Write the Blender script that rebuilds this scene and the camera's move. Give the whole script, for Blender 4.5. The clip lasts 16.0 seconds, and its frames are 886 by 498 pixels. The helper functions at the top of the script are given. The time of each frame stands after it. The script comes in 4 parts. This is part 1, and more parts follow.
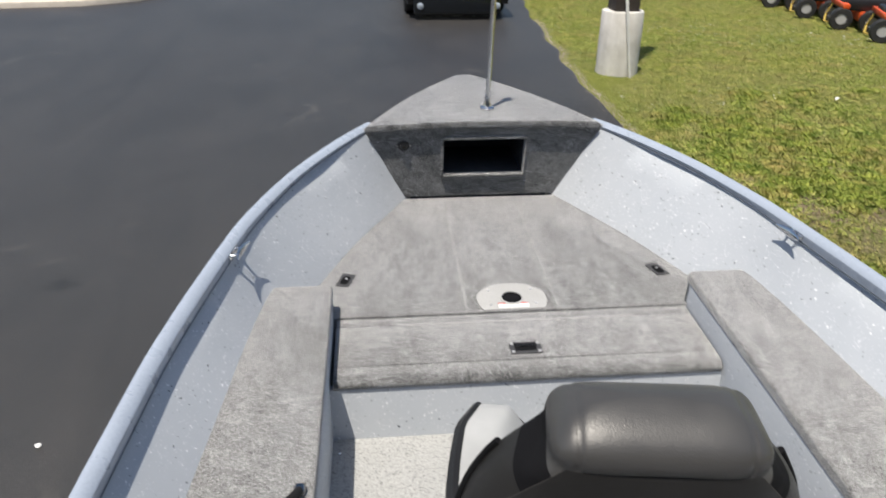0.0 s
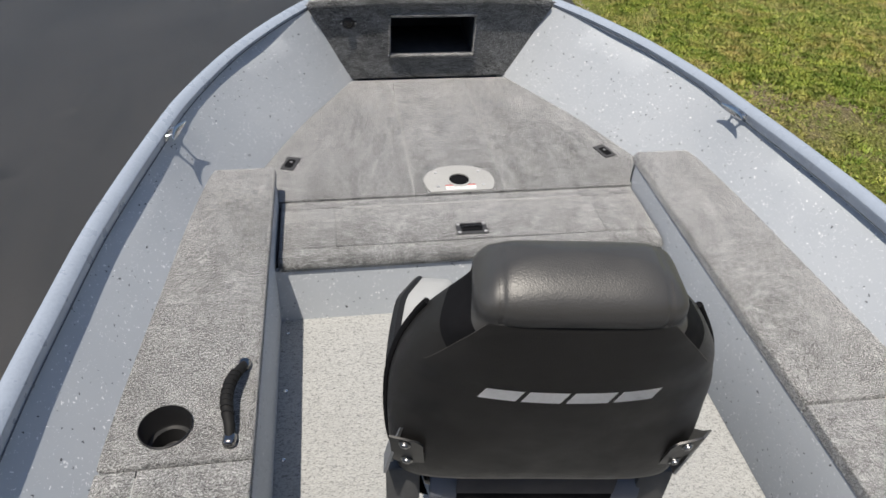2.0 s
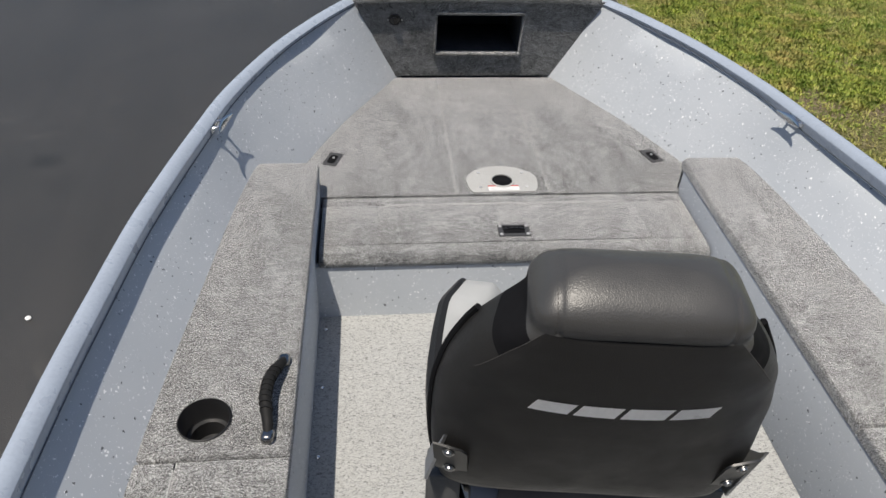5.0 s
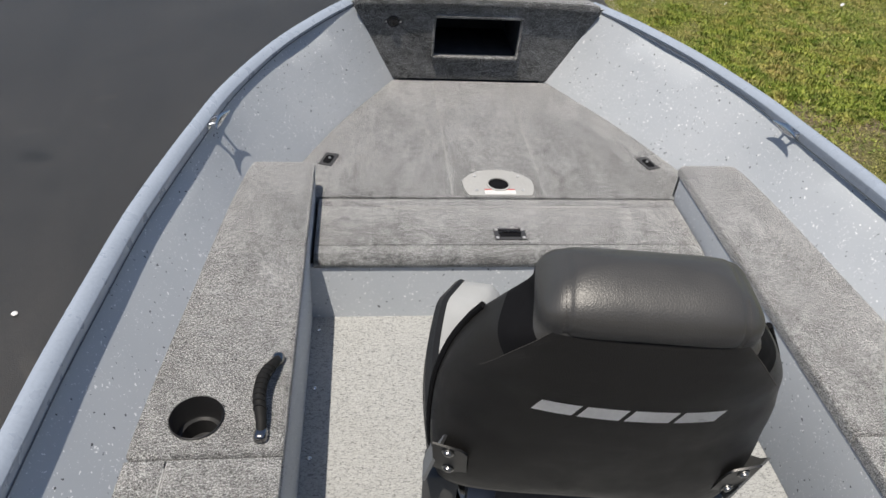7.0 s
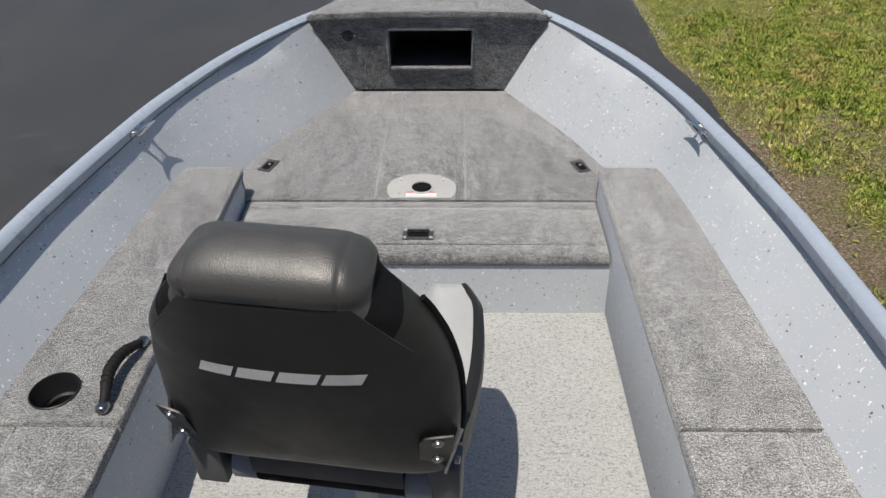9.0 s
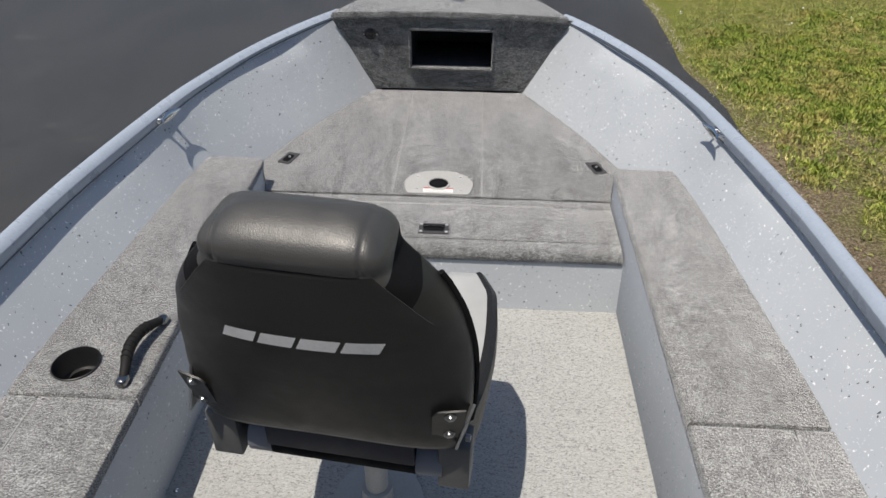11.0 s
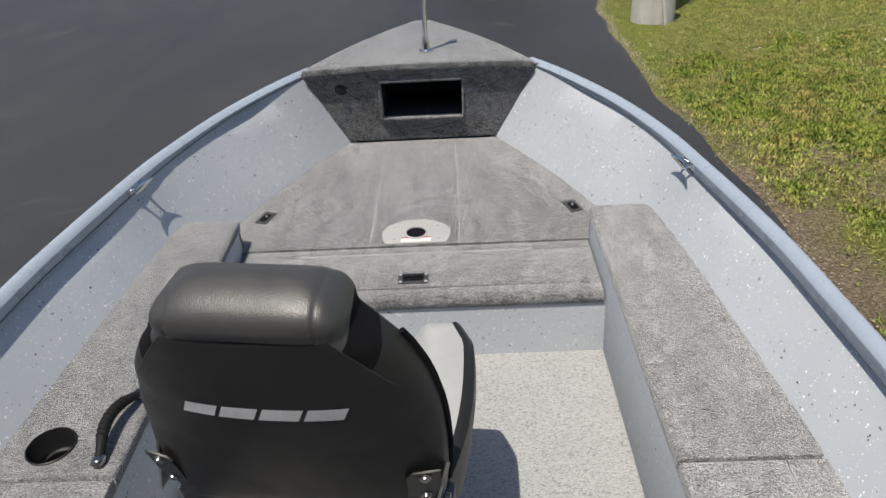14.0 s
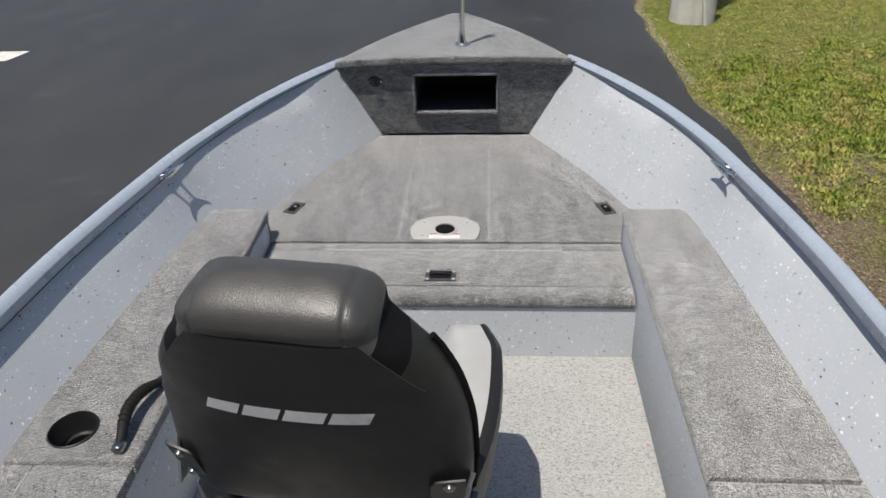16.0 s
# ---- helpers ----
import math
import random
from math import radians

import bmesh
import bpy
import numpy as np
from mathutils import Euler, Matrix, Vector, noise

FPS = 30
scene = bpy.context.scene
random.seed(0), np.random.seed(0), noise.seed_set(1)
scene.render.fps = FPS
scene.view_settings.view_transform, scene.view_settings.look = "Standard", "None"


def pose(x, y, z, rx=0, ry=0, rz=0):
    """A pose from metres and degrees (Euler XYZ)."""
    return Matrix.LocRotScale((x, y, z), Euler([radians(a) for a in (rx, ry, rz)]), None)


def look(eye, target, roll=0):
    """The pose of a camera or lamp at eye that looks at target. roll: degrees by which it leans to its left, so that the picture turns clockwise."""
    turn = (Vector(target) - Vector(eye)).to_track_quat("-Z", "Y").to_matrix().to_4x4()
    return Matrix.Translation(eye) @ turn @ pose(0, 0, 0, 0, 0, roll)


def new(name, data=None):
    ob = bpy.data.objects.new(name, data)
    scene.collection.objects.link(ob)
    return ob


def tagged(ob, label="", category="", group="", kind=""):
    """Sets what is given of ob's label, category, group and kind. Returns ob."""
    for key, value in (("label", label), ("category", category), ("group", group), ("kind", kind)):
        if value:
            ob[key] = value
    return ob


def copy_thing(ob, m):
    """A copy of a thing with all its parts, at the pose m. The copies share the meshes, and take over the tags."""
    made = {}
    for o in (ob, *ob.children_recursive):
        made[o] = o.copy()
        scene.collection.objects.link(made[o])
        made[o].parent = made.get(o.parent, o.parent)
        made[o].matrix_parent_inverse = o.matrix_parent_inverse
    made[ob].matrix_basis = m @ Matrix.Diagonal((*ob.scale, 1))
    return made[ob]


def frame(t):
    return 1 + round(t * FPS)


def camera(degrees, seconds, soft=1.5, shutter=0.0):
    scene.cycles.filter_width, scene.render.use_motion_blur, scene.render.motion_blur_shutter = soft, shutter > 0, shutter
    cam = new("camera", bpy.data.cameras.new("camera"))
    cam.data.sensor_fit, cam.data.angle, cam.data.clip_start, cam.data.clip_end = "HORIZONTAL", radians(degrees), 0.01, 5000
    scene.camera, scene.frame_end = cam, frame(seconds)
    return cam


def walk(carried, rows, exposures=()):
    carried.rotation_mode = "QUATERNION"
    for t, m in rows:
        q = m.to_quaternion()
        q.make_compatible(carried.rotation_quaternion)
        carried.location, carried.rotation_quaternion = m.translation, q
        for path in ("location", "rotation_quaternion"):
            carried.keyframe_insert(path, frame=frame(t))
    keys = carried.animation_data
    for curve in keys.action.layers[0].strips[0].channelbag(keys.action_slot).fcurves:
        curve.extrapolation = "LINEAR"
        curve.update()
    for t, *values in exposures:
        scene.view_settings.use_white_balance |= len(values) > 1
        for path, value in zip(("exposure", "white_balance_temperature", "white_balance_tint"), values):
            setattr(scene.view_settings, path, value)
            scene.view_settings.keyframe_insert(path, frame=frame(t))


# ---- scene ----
cam = camera(65.0, 16.0, shutter=0.5)
PATH = [
    (0, (-0.384, 1.196, 1.784), (-0.216, 2.967, 0.871), 0.5),
    (0.5, (-0.37, 1.193, 1.767), (-0.111, 2.894, 0.748), 0.5),
    (1, (-0.347, 1.178, 1.744), (-0.057, 2.797, 0.607), -0.1),
    (1.5, (-0.344, 1.174, 1.749), (-0.044, 2.788, 0.606), -0.0),
    (2, (-0.348, 1.182, 1.745), (-0.078, 2.783, 0.578), 2.2),
    (2.5, (-0.35, 1.19, 1.743), (-0.116, 2.8, 0.58), 2.8),
    (3, (-0.355, 1.201, 1.742), (-0.111, 2.805, 0.573), 2.9),
    (3.5, (-0.372, 1.211, 1.743), (-0.184, 2.818, 0.567), 2.5),
    (4, (-0.37, 1.209, 1.738), (-0.209, 2.822, 0.567), 1.8),
    (4.5, (-0.368, 1.207, 1.736), (-0.199, 2.816, 0.56), 1.9),
    (7, (-0.389, 1.21, 1.721), (-0.176, 2.827, 0.563), 4.2),
    (7.2, (-0.358, 1.208, 1.705), (-0.184, 2.817, 0.531), 2.4),
    (7.5, (-0.266, 1.173, 1.713), (-0.044, 2.816, 0.594), 4.1),
    (7.7, (-0.168, 1.167, 1.719), (-0.068, 2.847, 0.64), 4.1),
    (8, (-0.009, 1.146, 1.731), (-0.009, 2.82, 0.636), 5.3),
    (8.2, (0.049, 1.132, 1.738), (-0.011, 2.786, 0.616), 4.7),
    (8.5, (0.101, 1.104, 1.729), (0.007, 2.778, 0.638), -0.6),
    (8.7, (0.108, 1.107, 1.735), (0.07, 2.76, 0.611), -0.6),
    (10.8, (0.108, 1.057, 1.713), (0.049, 2.725, 0.611), 0.0),
    (11, (0.1, 1.06, 1.715), (0.028, 2.727, 0.612), 0.7),
    (11.5, (0.106, 1.068, 1.712), (0.046, 2.736, 0.61), 1.3),
    (12, (0.106, 1.074, 1.714), (0.042, 2.745, 0.616), 1.2),
    (12.5, (0.11, 1.078, 1.712), (0.033, 2.749, 0.617), 0.6),
    (13, (0.113, 1.075, 1.712), (0.037, 2.749, 0.619), 0.3),
    (13.5, (0.125, 1.079, 1.71), (0.051, 2.754, 0.621), -0.2),
    (14, (0.148, 1.077, 1.723), (0.088, 2.809, 0.725), -3.3),
    (14.5, (0.139, 1.08, 1.723), (0.059, 2.811, 0.725), -1.4),
    (15, (0.15, 1.087, 1.715), (0.111, 2.798, 0.68), -1.7),
    (15.5, (0.139, 1.105, 1.714), (0.049, 2.824, 0.695), -3.4),
    (16, (0.133, 1.11, 1.717), (0.004, 2.831, 0.706), -2.0),
]
walk(cam, [(t, look(eye, target, roll)) for t, eye, target, roll in PATH],
     [(0.0, 0.35, 6700, 10), (0.5, 0.27, 6700, 10), (1.0, 0.19, 6700, 10), (1.5, 0.17, 6700, 10), (2.5, 0.09, 6700, 10), (4.0, 0.06, 6700, 10), (16.0, 0.06, 6700, 10)])

# ---------------------------------------------------------------- light
from math import cos, pi, sin

SUN_EL, SUN_AZ = radians(69.0), (-0.545, -0.838)
world = bpy.data.worlds.new("sky")
scene.world = world
world.use_nodes = True
_wn, _wl = world.node_tree.nodes, world.node_tree.links
_wn.clear()
_sky = _wn.new("ShaderNodeTexSky")
_sky.sky_type, _sky.sun_disc = "NISHITA", False
_sky.sun_elevation, _sky.sun_rotation = SUN_EL, math.atan2(SUN_AZ[0], SUN_AZ[1])
_bg, _out = _wn.new("ShaderNodeBackground"), _wn.new("ShaderNodeOutputWorld")
_bg.inputs["Strength"].default_value = 0.10
_wl.new(_sky.outputs[0], _bg.inputs[0])
_wl.new(_bg.outputs[0], _out.inputs[0])
_sd = bpy.data.lights.new("sun", "SUN")
_sd.energy, _sd.angle, _sd.color = 4.6, radians(0.55), (1.0, 0.945, 0.86)
sun = new("sun", _sd)
sun.matrix_world = look((SUN_AZ[0] * 40 * cos(SUN_EL), SUN_AZ[1] * 40 * cos(SUN_EL), 40 * sin(SUN_EL)), (0, 0, 0))


# ---------------------------------------------------------------- materials
def shader(name, rough=0.6, metal=0.0, spec=0.5):
    m = bpy.data.materials.new(name)
    m.use_nodes = True
    b = m.node_tree.nodes["Principled BSDF"]
    b.inputs["Roughness"].default_value = rough
    b.inputs["Metallic"].default_value = metal
    b.inputs["Specular IOR Level"].default_value = spec
    return m, m.node_tree.nodes, m.node_tree.links, b


def coords(n, l, scale=(1, 1, 1), rot=(0, 0, 0), space="Object"):
    tc, mp = n.new("ShaderNodeTexCoord"), n.new("ShaderNodeMapping")
    mp.inputs["Scale"].default_value = scale
    mp.inputs["Rotation"].default_value = rot
    l.new(tc.outputs[space], mp.inputs[0])
    return mp.outputs[0]


def fnoise(n, l, vec, scale, detail=3.0, rough=0.55, distort=0.0):
    t = n.new("ShaderNodeTexNoise")
    t.inputs["Scale"].default_value, t.inputs["Detail"].default_value = scale, detail
    t.inputs["Roughness"].default_value, t.inputs["Distortion"].default_value = rough, distort
    l.new(vec, t.inputs["Vector"])
    return t.outputs["Fac"]


def voronoi(n, l, vec, scale, feature="F1"):
    t = n.new("ShaderNodeTexVoronoi")
    t.feature = feature
    t.inputs["Scale"].default_value = scale
    l.new(vec, t.inputs["Vector"])
    return t


def ramp(n, l, fac, *stops):
    r = n.new("ShaderNodeValToRGB")
    e = r.color_ramp.elements
    while len(e) < len(stops):
        e.new(0.5)
    for el, (p, c) in zip(e, stops):
        el.position = p
        el.color = (*c, 1) if len(c) == 3 else c
    l.new(fac, r.inputs[0])
    return r.outputs[0]


def grey(v):
    return (v, v, v)


def mix(n, l, fac, a, b, kind="MIX"):
    m = n.new("ShaderNodeMix")
    m.data_type, m.blend_type = "RGBA", kind
    for sock, v in ((m.inputs[0], fac), (m.inputs[6], a), (m.inputs[7], b)):
        if isinstance(v, (int, float)):
            sock.default_value = v
        elif isinstance(v, tuple):
            sock.default_value = (*v, 1)
        else:
            l.new(v, sock)
    return m.outputs[2]


def bump(n, l, b, height, strength, dist, base=None):
    k = n.new("ShaderNodeBump")
    k.inputs["Strength"].default_value, k.inputs["Distance"].default_value = strength, dist
    l.new(height, k.inputs["Height"])
    if base is not None:
        l.new(base, k.inputs["Normal"])
    l.new(k.outputs[0], b.inputs["Normal"])
    return k.outputs[0]


def carpet_material():
    m, n, l, b = shader("grey_marine_carpet", 0.95, 0, 0.12)
    v = coords(n, l)
    fine = fnoise(n, l, v, 330, 3, 0.85)
    tuft = fnoise(n, l, coords(n, l, (0.65, 1.2, 1.0)), 210, 3, 0.75)
    base = ramp(n, l, fine, (0.36, grey(0.024)), (0.5, (0.126, 0.128, 0.129)), (0.63, (0.53, 0.538, 0.54)))
    nap = ramp(n, l, tuft, (0.36, grey(0.54)), (0.64, grey(1.38)))
    col = mix(n, l, 1.0, base, nap, "MULTIPLY")
    # brushed nap: curved strokes lying in different directions
    vs = coords(n, l, (1.0, 0.30, 1.0), (0, 0, 0.5))
    stroke = fnoise(n, l, vs, 17, 3, 0.5, 0.7)
    big = fnoise(n, l, v, 4.5, 3, 0.5, 0.8)
    col = mix(n, l, 1.0, col, ramp(n, l, stroke, (0.36, grey(0.68)), (0.5, grey(0.98)), (0.64, grey(1.16))), "MULTIPLY")
    col = mix(n, l, 1.0, col, ramp(n, l, big, (0.36, grey(0.84)), (0.64, grey(1.08))), "MULTIPLY")
    dash = fnoise(n, l, coords(n, l, (0.42, 1.0, 1.0), (0, 0, -0.12)), 46, 3, 0.6, 0.3)
    col = mix(n, l, 1.0, col, ramp(n, l, dash, (0.36, grey(0.78)), (0.5, grey(1.0)), (0.64, grey(1.18))), "MULTIPLY")
    # arcs left by brushing and wiping
    arcs = n.new("ShaderNodeTexWave")
    arcs.wave_type, arcs.rings_direction = "RINGS", "Z"
    arcs.inputs["Scale"].default_value, arcs.inputs["Distortion"].default_value = 5.0, 5.0
    arcs.inputs["Detail"].default_value, arcs.inputs["Detail Scale"].default_value = 2.0, 0.7
    l.new(v, arcs.inputs["Vector"])
    col = mix(n, l, 1.0, col, ramp(n, l, arcs.outputs["Fac"], (0.0, grey(0.90)), (1.0, grey(1.06))), "MULTIPLY")
    # rows of the looped backing that show through the pile
    rows = fnoise(n, l, coords(n, l, (0.45, 1.35, 1.0)), 88, 2, 0.6)
    col = mix(n, l, 1.0, col, ramp(n, l, rows, (0.35, grey(0.78)), (0.65, grey(1.18))), "MULTIPLY")
    # bright fibre tips caught in the pile
    tips = voronoi(n, l, v, 230)
    tip = n.new("ShaderNodeMath")
    tip.operation = "LESS_THAN"
    l.new(tips.outputs["Distance"], tip.inputs[0])
    tip.inputs[1].default_value = 0.20
    col = mix(n, l, tip.outputs[0], col, (0.66, 0.665, 0.67))
    l.new(col, b.inputs["Base Color"])
    b.inputs["Sheen Weight"].default_value = 1.0
    b.inputs["Sheen Roughness"].default_value = 0.36
    k = bump(n, l, b, tuft, 0.8, 0.006)
    bump(n, l, b, fine, 0.8, 0.004, k)
    return m


def fleck_material():
    m, n, l, b = shader("grey_fleck_paint", 0.62, 0, 0.25)
    v = coords(n, l)
    big = fnoise(n, l, v, 5, 3)
    col = ramp(n, l, big, (0.3, (0.420, 0.448, 0.482)), (0.7, (0.452, 0.478, 0.510)))
    off = n.new("ShaderNodeVectorMath")
    off.operation = "MULTIPLY_ADD"
    wild = n.new("ShaderNodeTexNoise")
    wild.inputs["Scale"].default_value, wild.inputs["Detail"].default_value = 120.0, 2.0
    l.new(v, wild.inputs["Vector"])
    l.new(wild.outputs["Color"], off.inputs[0])
    off.inputs[1].default_value = (0.014, 0.014, 0.014)
    l.new(v, off.inputs[2])

    def flecks(scale, share, spread, seed, tone, under):
        """Spots of a voronoi grid, thinned out by a slow noise."""
        w = voronoi(n, l, off.outputs[0], scale)
        slow = n.new("ShaderNodeTexNoise")
        slow.noise_dimensions = "4D"
        slow.inputs["W"].default_value = seed
        slow.inputs["Scale"].default_value, slow.inputs["Detail"].default_value = 24.0, 2.0
        l.new(v, slow.inputs["Vector"])
        limit = n.new("ShaderNodeMapRange")
        limit.inputs["From Min"].default_value, limit.inputs["From Max"].default_value = 0.36, 0.62
        limit.inputs["To Min"].default_value, limit.inputs["To Max"].default_value = share * (1 - spread), share
        l.new(slow.outputs["Fac"], limit.inputs["Value"])
        lt = n.new("ShaderNodeMath")
        lt.operation = "LESS_THAN"
        l.new(w.outputs["Distance"], lt.inputs[0])
        l.new(limit.outputs[0], lt.inputs[1])
        return mix(n, l, lt.outputs[0], under, tone)

    col = flecks(150, 0.19, 0.55, 1.0, (0.66, 0.68, 0.70), col)
    col = flecks(74, 0.185, 0.7, 2.0, (0.78, 0.79, 0.80), col)
    col = flecks(56, 0.15, 0.8, 3.0, (0.085, 0.090, 0.100), col)
    l.new(col, b.inputs["Base Color"])
    k = bump(n, l, b, fnoise(n, l, v, 260, 2), 0.15, 0.001)
    bump(n, l, b, fnoise(n, l, v, 7, 2), 0.10, 0.010, k)
    return m


def paint_material(name, colour, rough=0.35, spread=0.06, metal=0.0, scale=7.0, spec=0.5, grain=0.08):
    m, n, l, b = shader(name, rough, metal, spec)
    v = coords(n, l)
    lo, hi = tuple(c * (1 - spread) for c in colour), tuple(min(1, c * (1 + spread)) for c in colour)
    col = mix(n, l, 1.0, ramp(n, l, fnoise(n, l, v, scale, 4), (0.3, lo), (0.7, hi)),
              ramp(n, l, fnoise(n, l, v, scale * 22, 2), (0.3, grey(0.95)), (0.7, grey(1.04))), "MULTIPLY")
    l.new(col, b.inputs["Base Color"])
    rr = ramp(n, l, fnoise(n, l, v, scale * 3, 3), (0.3, grey(rough * 0.82)), (0.75, grey(min(1, rough * 1.2))))
    l.new(rr, b.inputs["Roughness"])
    if grain:
        bump(n, l, b, fnoise(n, l, v, scale * 40, 2), grain, 0.001)
    return m


def vinyl_material(name, colour, rough=0.42, grain=0.14, scale=430, spec=0.42):
    m, n, l, b = shader(name, rough, 0, spec)
    v = coords(n, l)
    cell = voronoi(n, l, v, scale, "DISTANCE_TO_EDGE")
    big = fnoise(n, l, v, 9, 3)
    col = ramp(n, l, big, (0.3, tuple(c * 0.88 for c in colour)), (0.7, tuple(c * 1.1 for c in colour)))
    l.new(col, b.inputs["Base Color"])
    l.new(ramp(n, l, fnoise(n, l, v, 26, 3), (0.3, grey(rough * 0.86)), (0.7, grey(rough * 1.15))), b.inputs["Roughness"])
    h = ramp(n, l, cell.outputs["Distance"], (0.0, grey(0)), (0.22, grey(1)))
    k = bump(n, l, b, h, grain, 0.0008)
    k = bump(n, l, b, fnoise(n, l, coords(n, l, (0.7, 1.0, 1.0)), 240, 2, 0.5, 0.2), 0.09, 0.0010, k)
    bump(n, l, b, fnoise(n, l, v, 18, 2), 0.12, 0.004, k)
    return m


def floor_material():
    m, n, l, b = shader("cream_textured_vinyl", 0.62, 0, 0.35)
    v = coords(n, l, (0.8, 1.5, 1.0))
    w = fnoise(n, l, v, 165, 2, 0.6, 1.2)
    tone = fnoise(n, l, v, 3, 3)
    col = mix(n, l, 1.0, ramp(n, l, w, (0.30, (0.16, 0.163, 0.16)), (0.46, (0.372, 0.376, 0.368)), (0.62, (0.450, 0.453, 0.443))),
              ramp(n, l, tone, (0.3, grey(0.94)), (0.7, grey(1.04))), "MULTIPLY")
    l.new(col, b.inputs["Base Color"])
    bump(n, l, b, w, 0.9, 0.004)
    return m


def asphalt_material():
    m, n, l, b = shader("black_asphalt", 0.47, 0, 0.60)
    v = coords(n, l)
    stone = fnoise(n, l, v, 240, 2, 0.7)
    big = fnoise(n, l, v, 0.55, 5, 0.6, 0.5)
    mid = fnoise(n, l, coords(n, l, (1, 0.35, 1), (0, 0, 0.3)), 2.6, 4, 0.6, 0.6)
    col = ramp(n, l, stone, (0.3, (0.017, 0.0162, 0.0158)), (0.55, (0.0320, 0.0302, 0.0292)), (0.80, (0.082, 0.077, 0.073)))
    col = mix(n, l, 1.0, col, ramp(n, l, big, (0.3, grey(0.82)), (0.7, grey(1.22))), "MULTIPLY")
    col = mix(n, l, 1.0, col, ramp(n, l, mid, (0.32, grey(0.86)), (0.70, (1.18, 1.15, 1.12))), "MULTIPLY")
    dust = ramp(n, l, fnoise(n, l, v, 1.3, 6, 0.7, 1.0), (0.61, grey(0)), (0.80, grey(0.5)))
    col = mix(n, l, dust, col, (0.16, 0.145, 0.125))
    chip = voronoi(n, l, v, 5.0)
    c = n.new("ShaderNodeMath")
    c.operation = "LESS_THAN"
    l.new(chip.outputs["Distance"], c.inputs[0])
    c.inputs[1].default_value = 0.022
    col = mix(n, l, c.outputs[0], col, (0.42, 0.40, 0.37))
    # old oil drips and damp-looking patches
    drip = voronoi(n, l, v, 1.7)
    wet = fnoise(n, l, v, 7, 3, 0.6)
    dm = n.new("ShaderNodeMath")
    dm.operation = "MULTIPLY_ADD"
    l.new(wet, dm.inputs[0])
    dm.inputs[1].default_value = 0.35
    l.new(drip.outputs["Distance"], dm.inputs[2])
    col = mix(n, l, 1.0, col, ramp(n, l, dm.outputs[0], (0.20, grey(0.62)), (0.33, grey(1.0))), "MULTIPLY")
    l.new(col, b.inputs["Base Color"])
    bump(n, l, b, stone, 0.55, 0.006)
    return m


def lawn_material():
    m, n, l, b = shader("lawn_soil", 0.95, 0, 0.1)
    v = coords(n, l)
    fine = fnoise(n, l, v, 85, 5, 0.75)
    big = fnoise(n, l, v, 0.9, 5, 0.6, 0.4)
    g = ramp(n, l, fine, (0.36, (0.06, 0.075, 0.014)), (0.5, (0.19, 0.215, 0.042)), (0.64, (0.46, 0.45, 0.15)))
    e = ramp(n, l, fine, (0.34, (0.09, 0.064, 0.042)), (0.5, (0.27, 0.205, 0.14)), (0.66, (0.52, 0.43, 0.31)))
    # the soil is barer along the near part of the lot and thickly grown farther off
    far = n.new("ShaderNodeSeparateXYZ")
    l.new(v, far.inputs[0])
    bare = n.new("ShaderNodeMapRange")
    for k, val in (("From Min", 5.2), ("From Max", 7.6), ("To Min", 0.95), ("To Max", 0.22)):
        bare.inputs[k].default_value = val
    l.new(far.outputs["Y"], bare.inputs["Value"])
    spots = mix(n, l, 1.0, ramp(n, l, big, (0.38, grey(0)), (0.54, grey(1.0))), bare.outputs[0], "MULTIPLY")
    l.new(mix(n, l, spots, g, e), b.inputs["Base Color"])
    bump(n, l, b, fine, 1.0, 0.03)
    return m


def blade_material(name, *tints):
    m, n, l, b = shader(name, 0.55, 0, 0.25)
    g = n.new("ShaderNodeNewGeometry")
    r = ramp(n, l, g.outputs["Random Per Island"], *[(i / max(1, len(tints) - 1), c) for i, c in enumerate(tints)])
    v = coords(n, l)
    dry = ramp(n, l, g.outputs["Random Per Island"], (0.0, (0.24, 0.21, 0.08)), (0.5, (0.38, 0.33, 0.14)), (1.0, (0.24, 0.17, 0.09)))
    patch = ramp(n, l, fnoise(n, l, v, 2.8, 6, 0.7, 0.4), (0.46, grey(0)), (0.62, grey(0.8)))
    col = mix(n, l, 1.0, mix(n, l, patch, r, dry), ramp(n, l, fnoise(n, l, v, 0.8, 4), (0.3, (0.84, 0.92, 0.75)), (0.7, (1.18, 1.10, 1.05))), "MULTIPLY")
    clump = ramp(n, l, fnoise(n, l, v, 8.5, 4, 0.65, 0.5), (0.38, (0.58, 0.72, 0.52)), (0.5, (1.02, 1.04, 1.0)), (0.62, (1.45, 1.38, 1.35)))
    l.new(mix(n, l, 1.0, col, clump, "MULTIPLY"), b.inputs["Base Color"])
    return m


def concrete_material():
    m, n, l, b = shader("pale_concrete", 0.9, 0, 0.2)
    v = coords(n, l)
    streak = fnoise(n, l, coords(n, l, (1, 1, 0.12)), 14, 4, 0.6)
    spot = fnoise(n, l, v, 5, 5, 0.65)
    col = mix(n, l, 1.0, ramp(n, l, spot, (0.3, (0.50, 0.475, 0.43)), (0.7, (0.66, 0.64, 0.60))),
              ramp(n, l, streak, (0.3, grey(0.88)), (0.65, grey(1.05))), "MULTIPLY")
    l.new(col, b.inputs["Base Color"])
    bump(n, l, b, fnoise(n, l, v, 70, 4), 0.3, 0.004)
    return m


